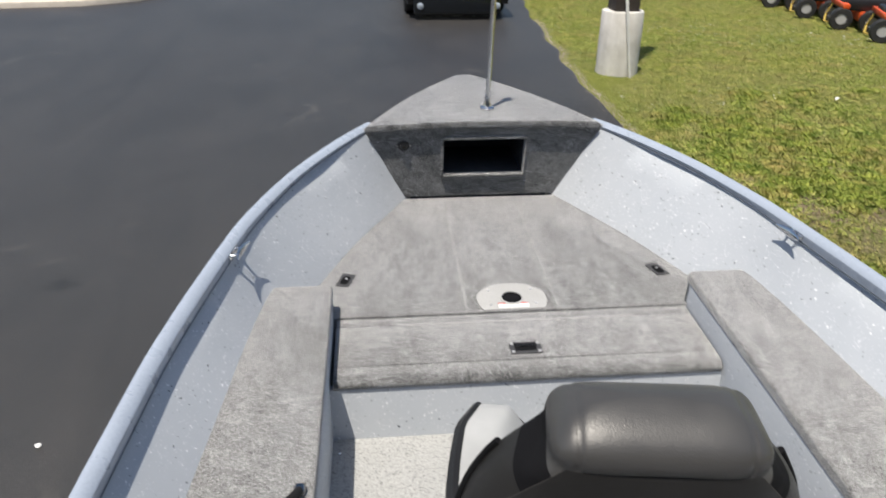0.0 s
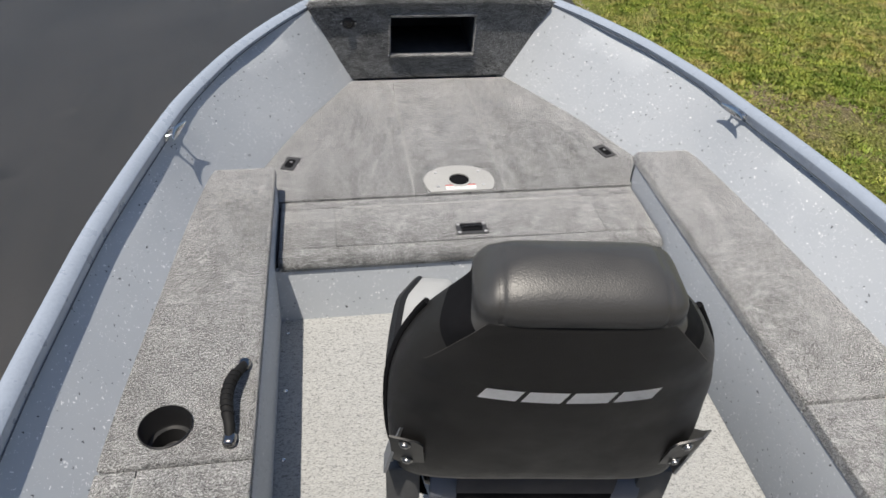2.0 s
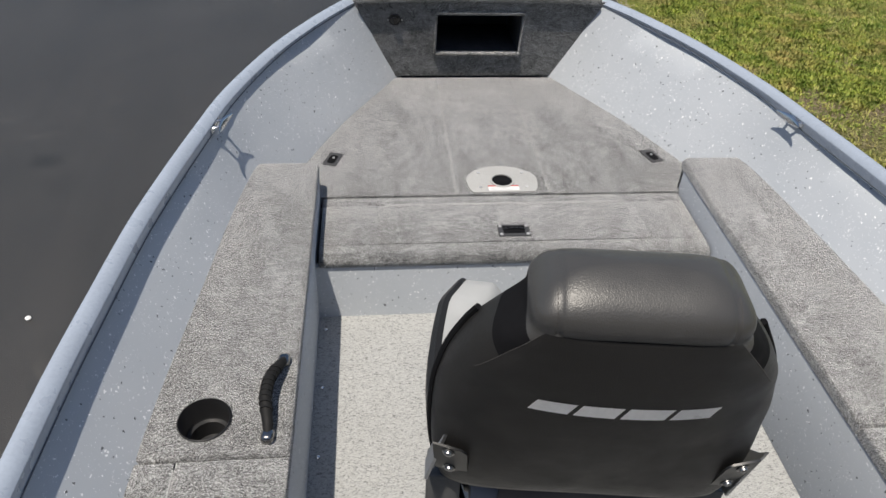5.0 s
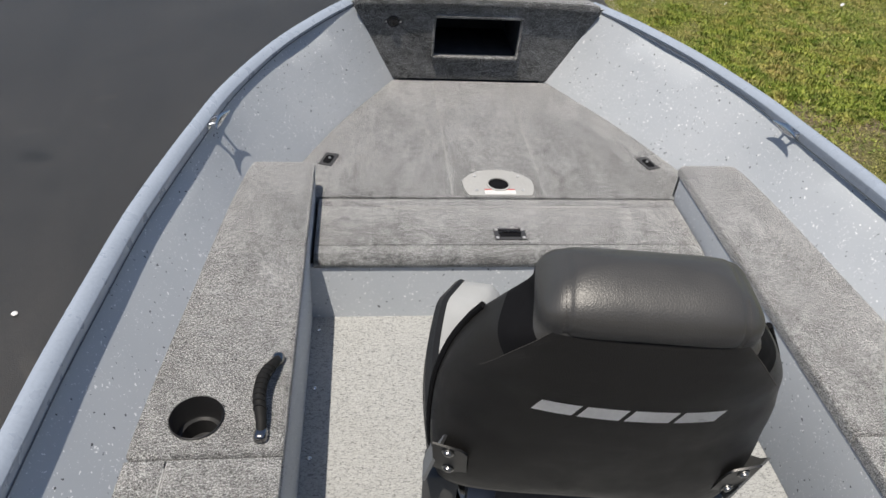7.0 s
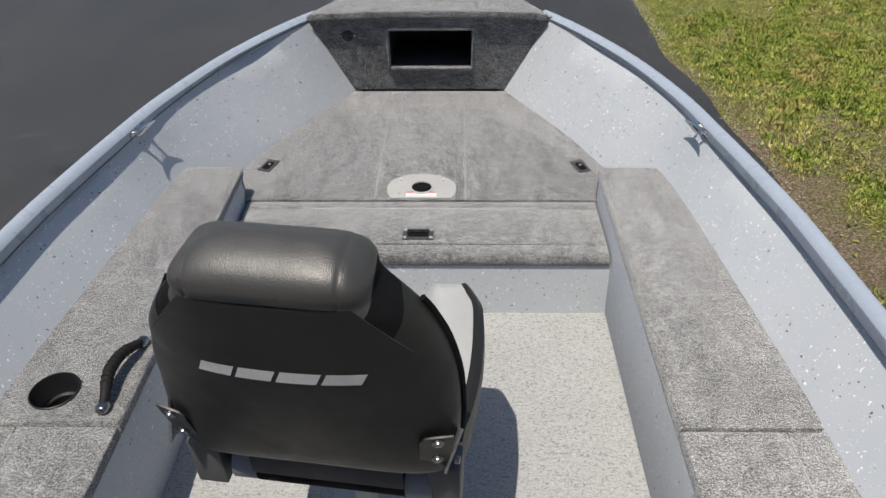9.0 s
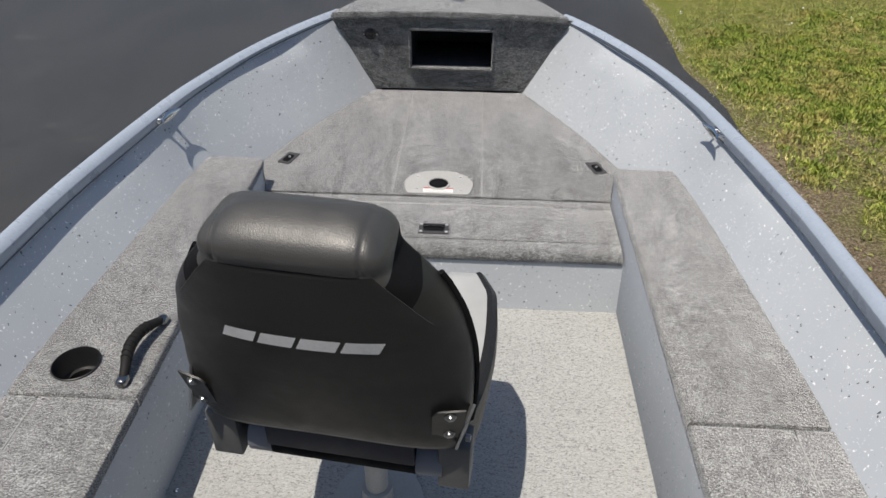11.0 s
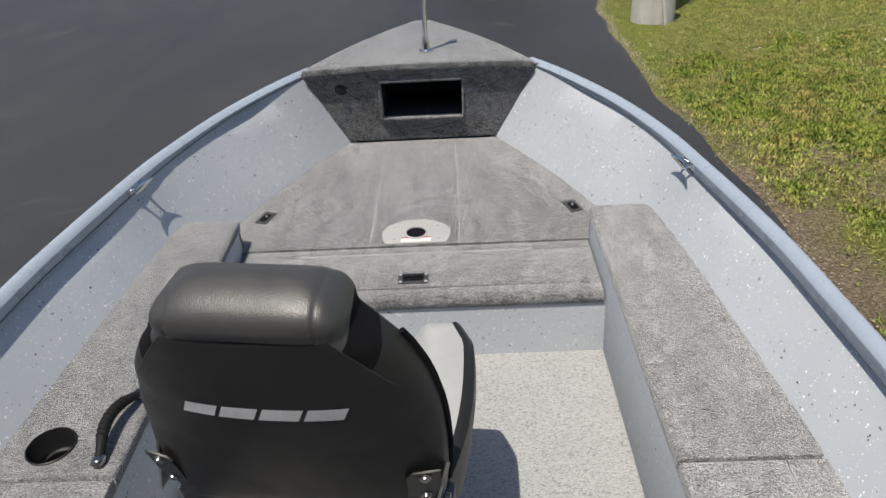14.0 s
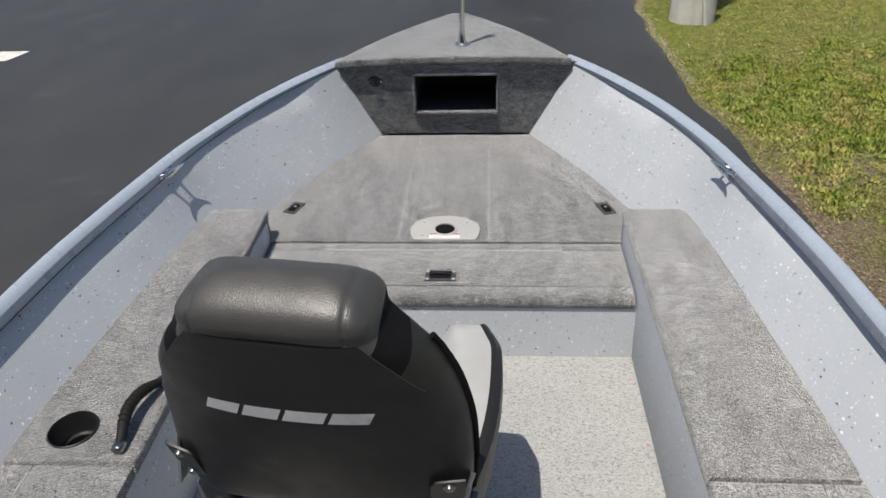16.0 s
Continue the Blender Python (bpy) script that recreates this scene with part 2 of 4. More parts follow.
CARPET = carpet_material()
FLECK = fleck_material()
RAIL = paint_material("blue_grey_rail_paint", (0.315, 0.36, 0.43), 0.30, 0.05)
RAILGAP = paint_material("dark_rail_insert", (0.085, 0.10, 0.125), 0.45)
HULL = paint_material("hull_paint", (0.10, 0.13, 0.20), 0.3)
FLOOR = floor_material()
# one seat vinyl in two tones: shade on the back, sun on the headrest
SHADEVINYL = vinyl_material("black_vinyl_shaded", (0.0165, 0.0158, 0.0153), 0.42, 0.16, 360, spec=0.30)
LITVINYL = vinyl_material("black_vinyl_sunlit", (0.050, 0.049, 0.048), 0.40, 0.13, 360, spec=0.55)
# black of the seat cloth, also the painted shade of recesses and socket
CLOTHSHADE = paint_material("black_cloth_and_hole_shade", (0.005, 0.005, 0.006), 0.85, 0.1, spec=0.15)
PALEVINYL = vinyl_material("pale_grey_vinyl", (0.38, 0.385, 0.38), 0.55)
BRACKET = paint_material("grey_black_plastic", (0.085, 0.086, 0.086), 0.45, 0.1)
NAVY = vinyl_material("dark_navy_vinyl", (0.016, 0.018, 0.030), 0.5, 0.1, spec=0.3)
GREYVINYL = vinyl_material("mid_grey_vinyl", (0.16, 0.17, 0.20), 0.55)
CHROME = paint_material("polished_metal", (0.72, 0.72, 0.72), 0.16, 0.03, metal=1.0, grain=0.0)
GALV = paint_material("dull_metal", (0.42, 0.43, 0.44), 0.42, 0.12, metal=0.85)
HINGE = paint_material("dark_bright_metal", (0.085, 0.085, 0.085), 0.42, 0.1, metal=1.0, grain=0.0)
ALU = paint_material("cast_aluminium", (0.60, 0.60, 0.60), 0.40, 0.06, metal=0.55)
CLEAT = paint_material("bright_cast_metal", (0.66, 0.67, 0.68), 0.20, 0.05, metal=1.0, grain=0.0)
DARKCHROME = paint_material("worn_dark_chrome", (0.30, 0.29, 0.28), 0.16, 0.1, metal=1.0, grain=0.0)
BOLT = paint_material("dull_steel_bolt", (0.32, 0.32, 0.32), 0.34, 0.1, metal=1.0, grain=0.0)
PLATE = paint_material("grey_painted_plate", (0.38, 0.38, 0.37), 0.5, 0.05)
BLACK = paint_material("black_plastic", (0.014, 0.014, 0.015), 0.38, 0.15)
GRIP = paint_material("black_grip_rubber", (0.010, 0.010, 0.010), 0.7, 0.15, spec=0.25)
DARKGREY = paint_material("dark_grey_plastic", (0.045, 0.045, 0.047), 0.45, 0.12)
GLOSSBLACK = paint_material("gloss_black_plastic", (0.012, 0.012, 0.013), 0.12, 0.1, grain=0.0)
RUBBER = paint_material("black_rubber", (0.018, 0.018, 0.018), 0.62, 0.15)
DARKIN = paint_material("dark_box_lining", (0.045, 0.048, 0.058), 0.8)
WHITE = paint_material("white_paper", (0.75, 0.75, 0.74), 0.6, 0.02)
RED = paint_material("red_print", (0.45, 0.06, 0.05), 0.6)
SILVER = paint_material("silver_print", (0.93, 0.935, 0.95), 0.32, 0.03, spec=0.8)
PIPING = paint_material("pale_piping", (0.44, 0.44, 0.435), 0.6)
THREAD = paint_material("grey_thread", (0.055, 0.052, 0.050), 0.8)
ORANGE = paint_material("orange_paint", (0.60, 0.085, 0.02), 0.35)
CARPAINT = paint_material("black_car_paint", (0.008, 0.010, 0.012), 0.12, 0.1, grain=0.0)
LAMPGLASS = paint_material("headlamp_lens", (0.45, 0.50, 0.55), 0.12, 0.1, metal=0.3, grain=0.0)
YELLOW = paint_material("yellow_hose", (0.50, 0.36, 0.08), 0.5)
ASPHALT = asphalt_material()
LAWN = lawn_material()
CONCRETE = concrete_material()
BLOCKWALL = paint_material("grey_block_wall", (0.16, 0.165, 0.17), 0.7, 0.1, scale=1.5)
PVC = paint_material("white_conduit", (0.66, 0.65, 0.61), 0.45)
RUST = paint_material("brown_steel", (0.035, 0.026, 0.022), 0.6, 0.2)
LINEPAINT = paint_material("worn_white_line", (0.62, 0.60, 0.55), 0.8, 0.15)
KERB = paint_material("kerb_stone", (0.62, 0.55, 0.46), 0.9, 0.1)
GRAVEL = paint_material("edge_gravel", (0.42, 0.36, 0.30), 0.9, 0.2)
BLADES = blade_material("grass_blade", (0.10, 0.150, 0.024), (0.19, 0.245, 0.045), (0.31, 0.345, 0.085), (0.52, 0.46, 0.22))
CLOVER = blade_material("clover_leaf", (0.115, 0.16, 0.028), (0.21, 0.265, 0.050), (0.33, 0.355, 0.095))
FLOWER = paint_material("white_flower", (0.75, 0.76, 0.68), 0.7)


# ---------------------------------------------------------------- mesh helpers
def hermite(points):
    """A smooth function through (y, value) pairs with y rising."""
    ys, vs = [p[0] for p in points], [p[1] for p in points]
    slopes = []
    for i in range(len(ys)):
        a, b = max(0, i - 1), min(len(ys) - 1, i + 1)
        slopes.append((vs[b] - vs[a]) / (ys[b] - ys[a]))

    def value(y):
        y = min(max(y, ys[0]), ys[-1])
        i = 0
        while i < len(ys) - 2 and y > ys[i + 1]:
            i += 1
        h = ys[i + 1] - ys[i]
        t = (y - ys[i]) / h
        return ((2 * t**3 - 3 * t**2 + 1) * vs[i] + (t**3 - 2 * t**2 + t) * h * slopes[i]
                + (-2 * t**3 + 3 * t**2) * vs[i + 1] + (t**3 - t**2) * h * slopes[i + 1])
    return value


def part(name, bm, material, parent, label="", smooth=True, angle=38.0, m=None):
    """Links a bmesh as one mesh object under a thing or a part."""
    bmesh.ops.recalc_face_normals(bm, faces=bm.faces[:])
    me = bpy.data.meshes.new(name)
    bm.to_mesh(me)
    bm.free()
    me.materials.append(material)
    if smooth:
        me.polygons.foreach_set("use_smooth", [True] * len(me.polygons))
        me.set_sharp_from_angle(angle=radians(angle))
    ob = new(name, me)
    if parent is not None:
        ob.parent = parent
    if m is not None:
        ob.matrix_basis = m
    return tagged(ob, label)


def thing(name, m, label, category, group="", kind=""):
    ob = new(name)
    ob.empty_display_size = 0.1
    ob.matrix_basis = m
    return tagged(ob, label, category, group, kind)


def box(x0, x1, y0, y1, z0, z1, bevel=0.0, seg=2, bm=None):
    bm = bm or bmesh.new()
    vs = [bm.verts.new((x, y, z)) for x in (x0, x1) for y in (y0, y1) for z in (z0, z1)]
    fs = [bm.faces.new([vs[i] for i in f]) for f in ((0, 1, 3, 2), (4, 6, 7, 5), (0, 4, 5, 1), (2, 3, 7, 6), (0, 2, 6, 4), (1, 5, 7, 3))]
    if bevel:
        es = {e for f in fs for e in f.edges}
        bmesh.ops.bevel(bm, geom=list(es), offset=bevel, segments=seg, affect="EDGES", profile=0.5)
    return bm


def prism(outline, z0, z1, bevel=0.0, seg=2, top_only=True, bm=None):
    """A flat slab from an outline in x, y; its upper edge rounded."""
    bm = bm or bmesh.new()
    n = len(outline)
    lo = [bm.verts.new((x, y, z0)) for x, y in outline]
    hi = [bm.verts.new((x, y, z1)) for x, y in outline]
    top = bm.faces.new(hi)
    bot = bm.faces.new(lo[::-1])
    for i in range(n):
        bm.faces.new((lo[i], lo[(i + 1) % n], hi[(i + 1) % n], hi[i]))
    if bevel:
        es = list(top.edges) + ([] if top_only else list(bot.edges))
        bmesh.ops.bevel(bm, geom=es, offset=bevel, segments=seg, affect="EDGES", profile=0.5)
    return bm


def rings(sections, close=True, bm=None):
    """A skin over rings of points, each ring a list of the same length."""
    bm = bm or bmesh.new()
    rows = [[bm.verts.new(p) for p in s] for s in sections]
    k = len(rows[0])
    for a, b in zip(rows, rows[1:]):
        for i in range(k):
            j = (i + 1) % k
            bm.faces.new((a[i], a[j], b[j], b[i]))
    if close:
        bm.faces.new(rows[0][::-1])
        bm.faces.new(rows[-1])
    return bm


def strip(lines, bm=None):
    """A skin over open lines of points."""
    bm = bm or bmesh.new()
    rows = [[bm.verts.new(p) for p in s] for s in lines]
    for a, b in zip(rows, rows[1:]):
        for i in range(len(a) - 1):
            bm.faces.new((a[i], a[i + 1], b[i + 1], b[i]))
    return bm


def lathe(profile, seg=24, bm=None, at=(0, 0, 0), cap=True):
    """Turns (radius, z) pairs round the z axis."""
    return rings([[(at[0] + r * cos(2 * pi * i / seg), at[1] + r * sin(2 * pi * i / seg), at[2] + z) for i in range(seg)]
                  for r, z in profile], cap, bm)


def tube(path, radius, seg=10, bm=None):
    """A round bar along points; radius a number or one for each point."""
    pts = [Vector(p) for p in path]
    rad = radius if isinstance(radius, (list, tuple)) else [radius] * len(pts)
    secs, up = [], None
    for i, p in enumerate(pts):
        d = (pts[min(i + 1, len(pts) - 1)] - pts[max(i - 1, 0)]).normalized()
        if up is None:
            up = Vector((0, 0, 1)) if abs(d.z) < 0.9 else Vector((1, 0, 0))
        side = d.cross(up).normalized()
        up = side.cross(d).normalized()
        secs.append([tuple(p + rad[i] * (cos(2 * pi * k / seg) * side + sin(2 * pi * k / seg) * up)) for k in range(seg)])
    return rings(secs, True, bm)


def turned(bm, m):
    bmesh.ops.transform(bm, matrix=m, verts=bm.verts[:])
    return bm


# ---------------------------------------------------------------- ground
random.seed(7)
wob = [(random.uniform(0.4, 4.0), random.uniform(0, 6.28), random.uniform(0.3, 1.0)) for _ in range(14)]


def lot_edge(y):
    """Where the asphalt ends and the lawn begins."""
    base = 1.72 if y < 8.4 else 1.72 + 0.095 * (y - 8.4)
    return base + 0.018 * sum(a * math.sin(f * y * 1.7 + p) for f, p, a in wob)


ground_bm = bmesh.new()
bmesh.ops.create_grid(ground_bm, x_segments=40, y_segments=40, size=600)
for v in ground_bm.verts:
    v.co.z = -0.02
ground = part("ground", ground_bm, LAWN, None, "patchy sunlit lawn with bare soil spots", False)
tagged(ground, category="lawn", kind="structure")

lot = [(lot_edge(y), y) for y in np.arange(-6, 30, 0.06)]
lot_bm = prism([(float(x), float(y)) for x, y in lot] + [(2.0, 60), (-60, 60), (-60, -60), (1.75, -60)], -0.05, 0.0)
road = part("road", lot_bm, ASPHALT, None, "dark worn asphalt lot with faint pale scuffs", False)
tagged(road, category="asphalt lot", kind="structure")

# unseen plain wall, added behind the boat to block low sky light
back_wall = part("sky_block_wall", box(-16, 16, -6.6, -6.3, -0.02, 6.0, 0.02), BLOCKWALL, None, "plain grey wall added out of view to block low sky light", False)
tagged(back_wall, category="wall", kind="structure")

# ---------------------------------------------------------------- the boat
BOAT = pose(0, 3.0, 0.671, 3.03, 0, 0)
boat = thing("fishing_boat", BOAT, "grey aluminium fishing boat with carpeted decks and side benches", "boat")
WALLTOP, SOLE, BENCH = 0.252, -0.195, 0.094
wall_top = hermite([(-3.3, 0.883), (-2.2, 0.908), (-1.0, 0.890), (-0.76, 0.877), (-0.5, 0.856), (-0.08, 0.790), (0.08, 0.750), (0.329, 0.656), (0.53, 0.548), (0.718, 0.428), (1.05, 0.210), (1.34, 0.022)])
starboard = hermite([(-3.3, 0.0), (-0.30, 0.0), (-0.06, 0.001), (0.20, 0.015), (0.50, 0.017), (0.72, 0.018), (1.34, 0.0)])  # the fuller side
deck_half = hermite([(-3.3, 0.79), (-2.2, 0.81), (-1.2, 0.80), (-0.8, 0.780), (-0.5, 0.748), (-0.3, 0.712), (-0.04, 0.652), (0.16, 0.580), (0.40, 0.476), (0.728, 0.300), (1.1, 0.13), (1.30, 0.01)])
STATIONS = [-3.3 + 4.64 * i / 72 for i in range(73)]

# outer skin, keel to rail
sections = []
for y in STATIONS:
    t = max(0.0, (y - 0.2) / 1.14)
    w, keel = wall_top(y) + 0.016, -0.36 + 0.42 * t**2.2
    sections.append([(-w, y, WALLTOP), (-0.93 * w - 0.002, y, 0.05 + 0.10 * t), (-0.84 * w * (1 - 0.25 * t), y, -0.20 + 0.26 * t), (0, y, keel),
                     (0.84 * w * (1 - 0.25 * t), y, -0.20 + 0.26 * t), (0.93 * w + 0.002, y, 0.05 + 0.10 * t), (w, y, WALLTOP)])
part("hull", strip(sections), HULL, boat, "dark painted outer hull")
w = wall_top(-3.3) + 0.019
part("transom", prism([(-w, -3.3), (w, -3.3), (w, -3.24), (-w, -3.24)], -0.3, 0.26, 0.01), FLECK, boat)

# inner sides: straight panels that lean out from the deck to the rail
bench_half = hermite([(-3.3, 0.780), (-2.2, 0.806), (-1.1, 0.806), (-0.94, 0.801), (-0.75, 0.787), (-0.55, 0.769), (-0.30, 0.747), (-0.15, 0.729), (-0.02, 0.706), (0.10, 0.672)])


flare = hermite([(-3.3, 0.012), (-0.6, 0.012), (-0.3, 0.007), (-0.05, -0.002), (0.20, -0.002), (0.40, 0.004), (0.742, 0.013)])


def sheer_lift(y):
    """Rise of the rail towards the bow."""
    t = min(1.0, max(0.0, (y - 0.10) / 0.62))
    return 0.020 * t * t * (3 - 2 * t)


def side_shift(y, s):
    return starboard(y) * (1.0 if s > 0 else 0.5)


rail_rise = hermite([(-3.3, 0.0), (-0.25, 0.0), (0.15, 0.010), (0.45, 0.016), (1.34, 0.016)])  # the rail's inner face gets lower forward


def bow_near(y):
    t = min(1.0, max(0.0, (y - 0.40) / 0.34))
    return t * t * (3 - 2 * t)


def wall_edge(y):
    """Half-width of the inner side just under the rail."""
    return wall_top(y) + flare(y) - 0.030 * bow_near(y)


def bench_line(y):
    """Half-width of the inner side at bench height."""
    straight = deck_half(y) + 0.38 * (wall_edge(y) - deck_half(y))
    t = min(1.0, max(0.0, (y + 0.02) / 0.12))
    return bench_half(y) * (1 - t) + straight * t if y < 0.10 else straight


for s in (-1, 1):
    sections = []
    for y in STATIONS[:63] + [0.742, 0.768]:
        a, b, c, up = wall_edge(y), deck_half(y), bench_line(y), sheer_lift(y)
        g, rise = side_shift(y, s), rail_rise(y)
        foot = min(b, c - 0.60 * (a - c)) if y < -0.02 else b
        sections.append([(s * (wall_top(y) + 0.013 + g), y, 0.252 + up + rise), (s * (a + g + 0.4 * rise), y, 0.250 + up + rise), (s * (c + 0.5 * (a - c) + 0.65 * g), y, 0.172 + 0.6 * up), (s * (c + 0.4 * g), y, 0.094), (s * (foot + 0.3 * g), y, 0.0), (s * (foot - 0.05), y, -0.10), (s * (foot - 0.11), y, SOLE - 0.01)])
    part("hull_liner", strip(sections), FLECK, boat, "pale grey speckled inner side")

# gunwale rails: extrusion with a soft crown and an upright inner face
def rail_sections(profile, y_to, s):
    pts = [-3.3 + (y_to + 3.3) * i / 90 for i in range(91)]
    out = []
    for i, y in enumerate(pts):
        dy = 0.01
        t = Vector((wall_top(y + dy) - wall_top(y - dy), 2 * dy, 0)).normalized()
        nx, ny = t.y, -t.x
        out.append([(wall_top(y) + side_shift(y, s) + nx * o, y + ny * o, z + sheer_lift(y) + rail_rise(y) * min(1.0, max(0.0, (0.275 - z) / 0.025)) * (1.0 if o < 0.011 else 0.0)) for o, z in profile])
    return out


RAILPRO = [(0.012, 0.238), (-0.006, 0.240), (-0.0085, 0.244), (-0.0095, 0.262), (-0.0105, 0.2665), (-0.0100, 0.2715), (-0.0065, 0.2765), (0.000, 0.2820), (0.008, 0.2860), (0.015, 0.2865), (0.021, 0.2840), (0.0245, 0.2780), (0.0255, 0.268), (0.0255, 0.232), (0.021, 0.228), (0.012, 0.234)]
for s in (-1, 1):
    secs = [[(s * x, y, z) for x, y, z in sec] for sec in rail_sections(RAILPRO, 0.75, s)]
    gunwale = part("gunwale", rings(secs), RAIL, boat, "blue-grey extruded metal gunwale", angle=28)
    secs = [[(s * x, y, z) for x, y, z in sec] for sec in rail_sections([(-0.0089, 0.2445), (-0.0102, 0.2450), (-0.0104, 0.2480), (-0.0092, 0.2485)], 0.74, s)]
    part("rail_seam", rings(secs), RAILGAP, gunwale, "dark sealed seam below the rail", angle=60)

# casting deck: left and right panels and the hatch between them
def half_panel(s, x_in, y0, y1):
    ys = [y0 + (y1 - y0) * i / 16 for i in range(17)]
    return [(s * x_in, y0)] + [(s * (deck_half(y) - 0.004), y) for y in ys] + [(s * x_in, y1)]


for s, xi in ((-1, 0.1430), (1, 0.1360)):
    out = half_panel(s, xi, -0.060, 0.724)
    out = [(x if abs(x) < 0.3 or y > 0.02 else s * min(abs(x), 0.70), y) for x, y in out]
    part("deck_panel", prism(out[::s], -0.04, 0.0, 0.0022), CARPET, boat)
part("deck_hatch", prism([(-0.1425, -0.060), (0.1355, -0.060), (0.1355, 0.724), (-0.1425, 0.724)], -0.04, 0.0005, 0.0022), CARPET, boat, "carpeted hatch lid")
# step below the deck edge: carpeted box with a hinged lid
STEPX0, STEPX1 = -0.530, 0.528
def step_piece(x0, x1, y0, y1, z, bev=0.004):
    return prism([(x0, y0), (x1, y0), (x1, y1), (x0, y1)], -0.045, z, bev)


part("step_panel", step_piece(STEPX0, STEPX1, -0.098, -0.061, -0.006, 0.0015), CARPET, boat)
part("step_panel", step_piece(STEPX0, -0.3785, -0.277, -0.0985, -0.006, 0.0008), CARPET, boat)
part("step_panel", step_piece(0.3805, STEPX1, -0.277, -0.0985, -0.006, 0.0008), CARPET, boat)
part("storage_lid", step_piece(-0.378, 0.380, -0.2755, -0.1005, -0.0055, 0.0012), CARPET, boat, "grey carpeted storage lid")
nose = [(-0.2775, -0.0070), (-0.307, -0.0070), (-0.321, -0.0100), (-0.3300, -0.0165), (-0.3340, -0.0245), (-0.3340, -0.0320), (-0.329, -0.0410), (-0.2775, -0.046)]
part("step_edge", rings([[(x, y, z) for y, z in nose] for x in (STEPX0, STEPX1)]), CARPET, boat, "rounded carpeted step edge", angle=50)
part("lid_piping", tube([(-0.355, -0.0995, -0.0050), (0.355, -0.0995, -0.0054)], 0.0020, 6), PIPING, boat, "pale piping along the lid")
for x in (-0.1428, 0.1358):
    part("hatch_piping", tube([(x, -0.050, 0.0010), (x, 0.42, 0.0008), (x, 0.60, -0.0006)], 0.0016, 6), PIPING, boat, "pale piping along the hatch")
riser = [(-0.3265, -0.0405), (-0.3530, SOLE - 0.005), (-0.3380, SOLE - 0.005), (-0.3100, -0.0405)]
part("step_riser", rings([[(x, y, z) for y, z in riser] for x in (STEPX0 - 0.01, STEPX1 + 0.01)]), FLECK, boat, "speckled painted riser", False)

# bow bulkhead with a storage opening
def bulkhead_y(z):
    return 0.741 - 0.15 * z


OX0, OX1, OZ0, OZ1 = -0.1465, 0.1636, 0.0985, 0.2505
def bulk_quad(bm, corners, t=0.018):
    front = [bm.verts.new((x, bulkhead_y(z), z)) for x, z in corners]
    back = [bm.verts.new((x, bulkhead_y(z) + t, z)) for x, z in corners]
    k = len(corners)
    bm.faces.new(front)
    bm.faces.new(back[::-1])
    for i in range(k):
        bm.faces.new((front[i], back[i], back[(i + 1) % k], front[(i + 1) % k]))


bm = bmesh.new()
def edge_x(z, s):
    return 0.302 + 0.130 * z / 0.272 + (0.016 if s > 0 else 0.0)


for s in (-1, 1):
    ox = OX0 if s < 0 else OX1
    bulk_quad(bm, [(ox, 0.0), (s * edge_x(0, s), 0.0), (s * edge_x(OZ0, s), OZ0), (ox, OZ0)])
    bulk_quad(bm, [(ox, OZ0), (s * edge_x(OZ0, s), OZ0), (s * edge_x(OZ1, s), OZ1), (ox, OZ1)])
    bulk_quad(bm, [(ox, OZ1), (s * edge_x(OZ1, s), OZ1), (s * edge_x(0.300, s), 0.300), (ox, 0.300)])
bulk_quad(bm, [(OX0, 0.0), (OX1, 0.0), (OX1, OZ0), (OX0, OZ0)])
bulk_quad(bm, [(OX0, OZ1), (OX1, OZ1), (OX1, 0.300), (OX0, 0.300)])
bmesh.ops.remove_doubles(bm, verts=bm.verts[:], dist=0.0005)
part("bow_bulkhead", bm, CARPET, boat, "carpeted bulkhead below the bow deck", False)
bm = bmesh.new()
for x0, x1, z in ((OX0 - 0.002, OX1 + 0.002, OZ0 - 0.006), (OX0 - 0.002, OX1 + 0.002, OZ1 + 0.006)):
    tube([(x0, bulkhead_y(z) - 0.002, z), (x1, bulkhead_y(z) - 0.002, z)], 0.007, 10, bm)
for x in (OX0 - 0.005, OX1 + 0.005):
    tube([(x, bulkhead_y(OZ0) - 0.001, OZ0 - 0.004), (x, bulkhead_y(OZ1) - 0.001, OZ1 + 0.004)], 0.0045, 10, bm)
part("opening_edge", bm, CARPET, boat, "rolled carpet edge of the opening")
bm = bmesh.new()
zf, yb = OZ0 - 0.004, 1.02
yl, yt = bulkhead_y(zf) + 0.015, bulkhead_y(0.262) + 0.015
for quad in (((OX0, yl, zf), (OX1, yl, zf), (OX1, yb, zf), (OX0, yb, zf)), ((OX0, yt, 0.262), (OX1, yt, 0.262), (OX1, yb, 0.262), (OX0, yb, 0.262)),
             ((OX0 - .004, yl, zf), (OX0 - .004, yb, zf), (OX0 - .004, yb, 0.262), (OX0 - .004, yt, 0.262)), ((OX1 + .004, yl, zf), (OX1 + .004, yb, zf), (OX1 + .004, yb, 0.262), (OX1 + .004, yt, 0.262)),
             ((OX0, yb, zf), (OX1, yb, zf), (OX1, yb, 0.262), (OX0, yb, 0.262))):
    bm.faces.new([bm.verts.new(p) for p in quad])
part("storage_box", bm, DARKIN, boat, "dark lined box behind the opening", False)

# bow deck cap with crown
def cap_z(x, y):
    return 0.314 - 0.026 * (y - 0.77) + 0.012 * (1 - (x / 0.44) ** 2)


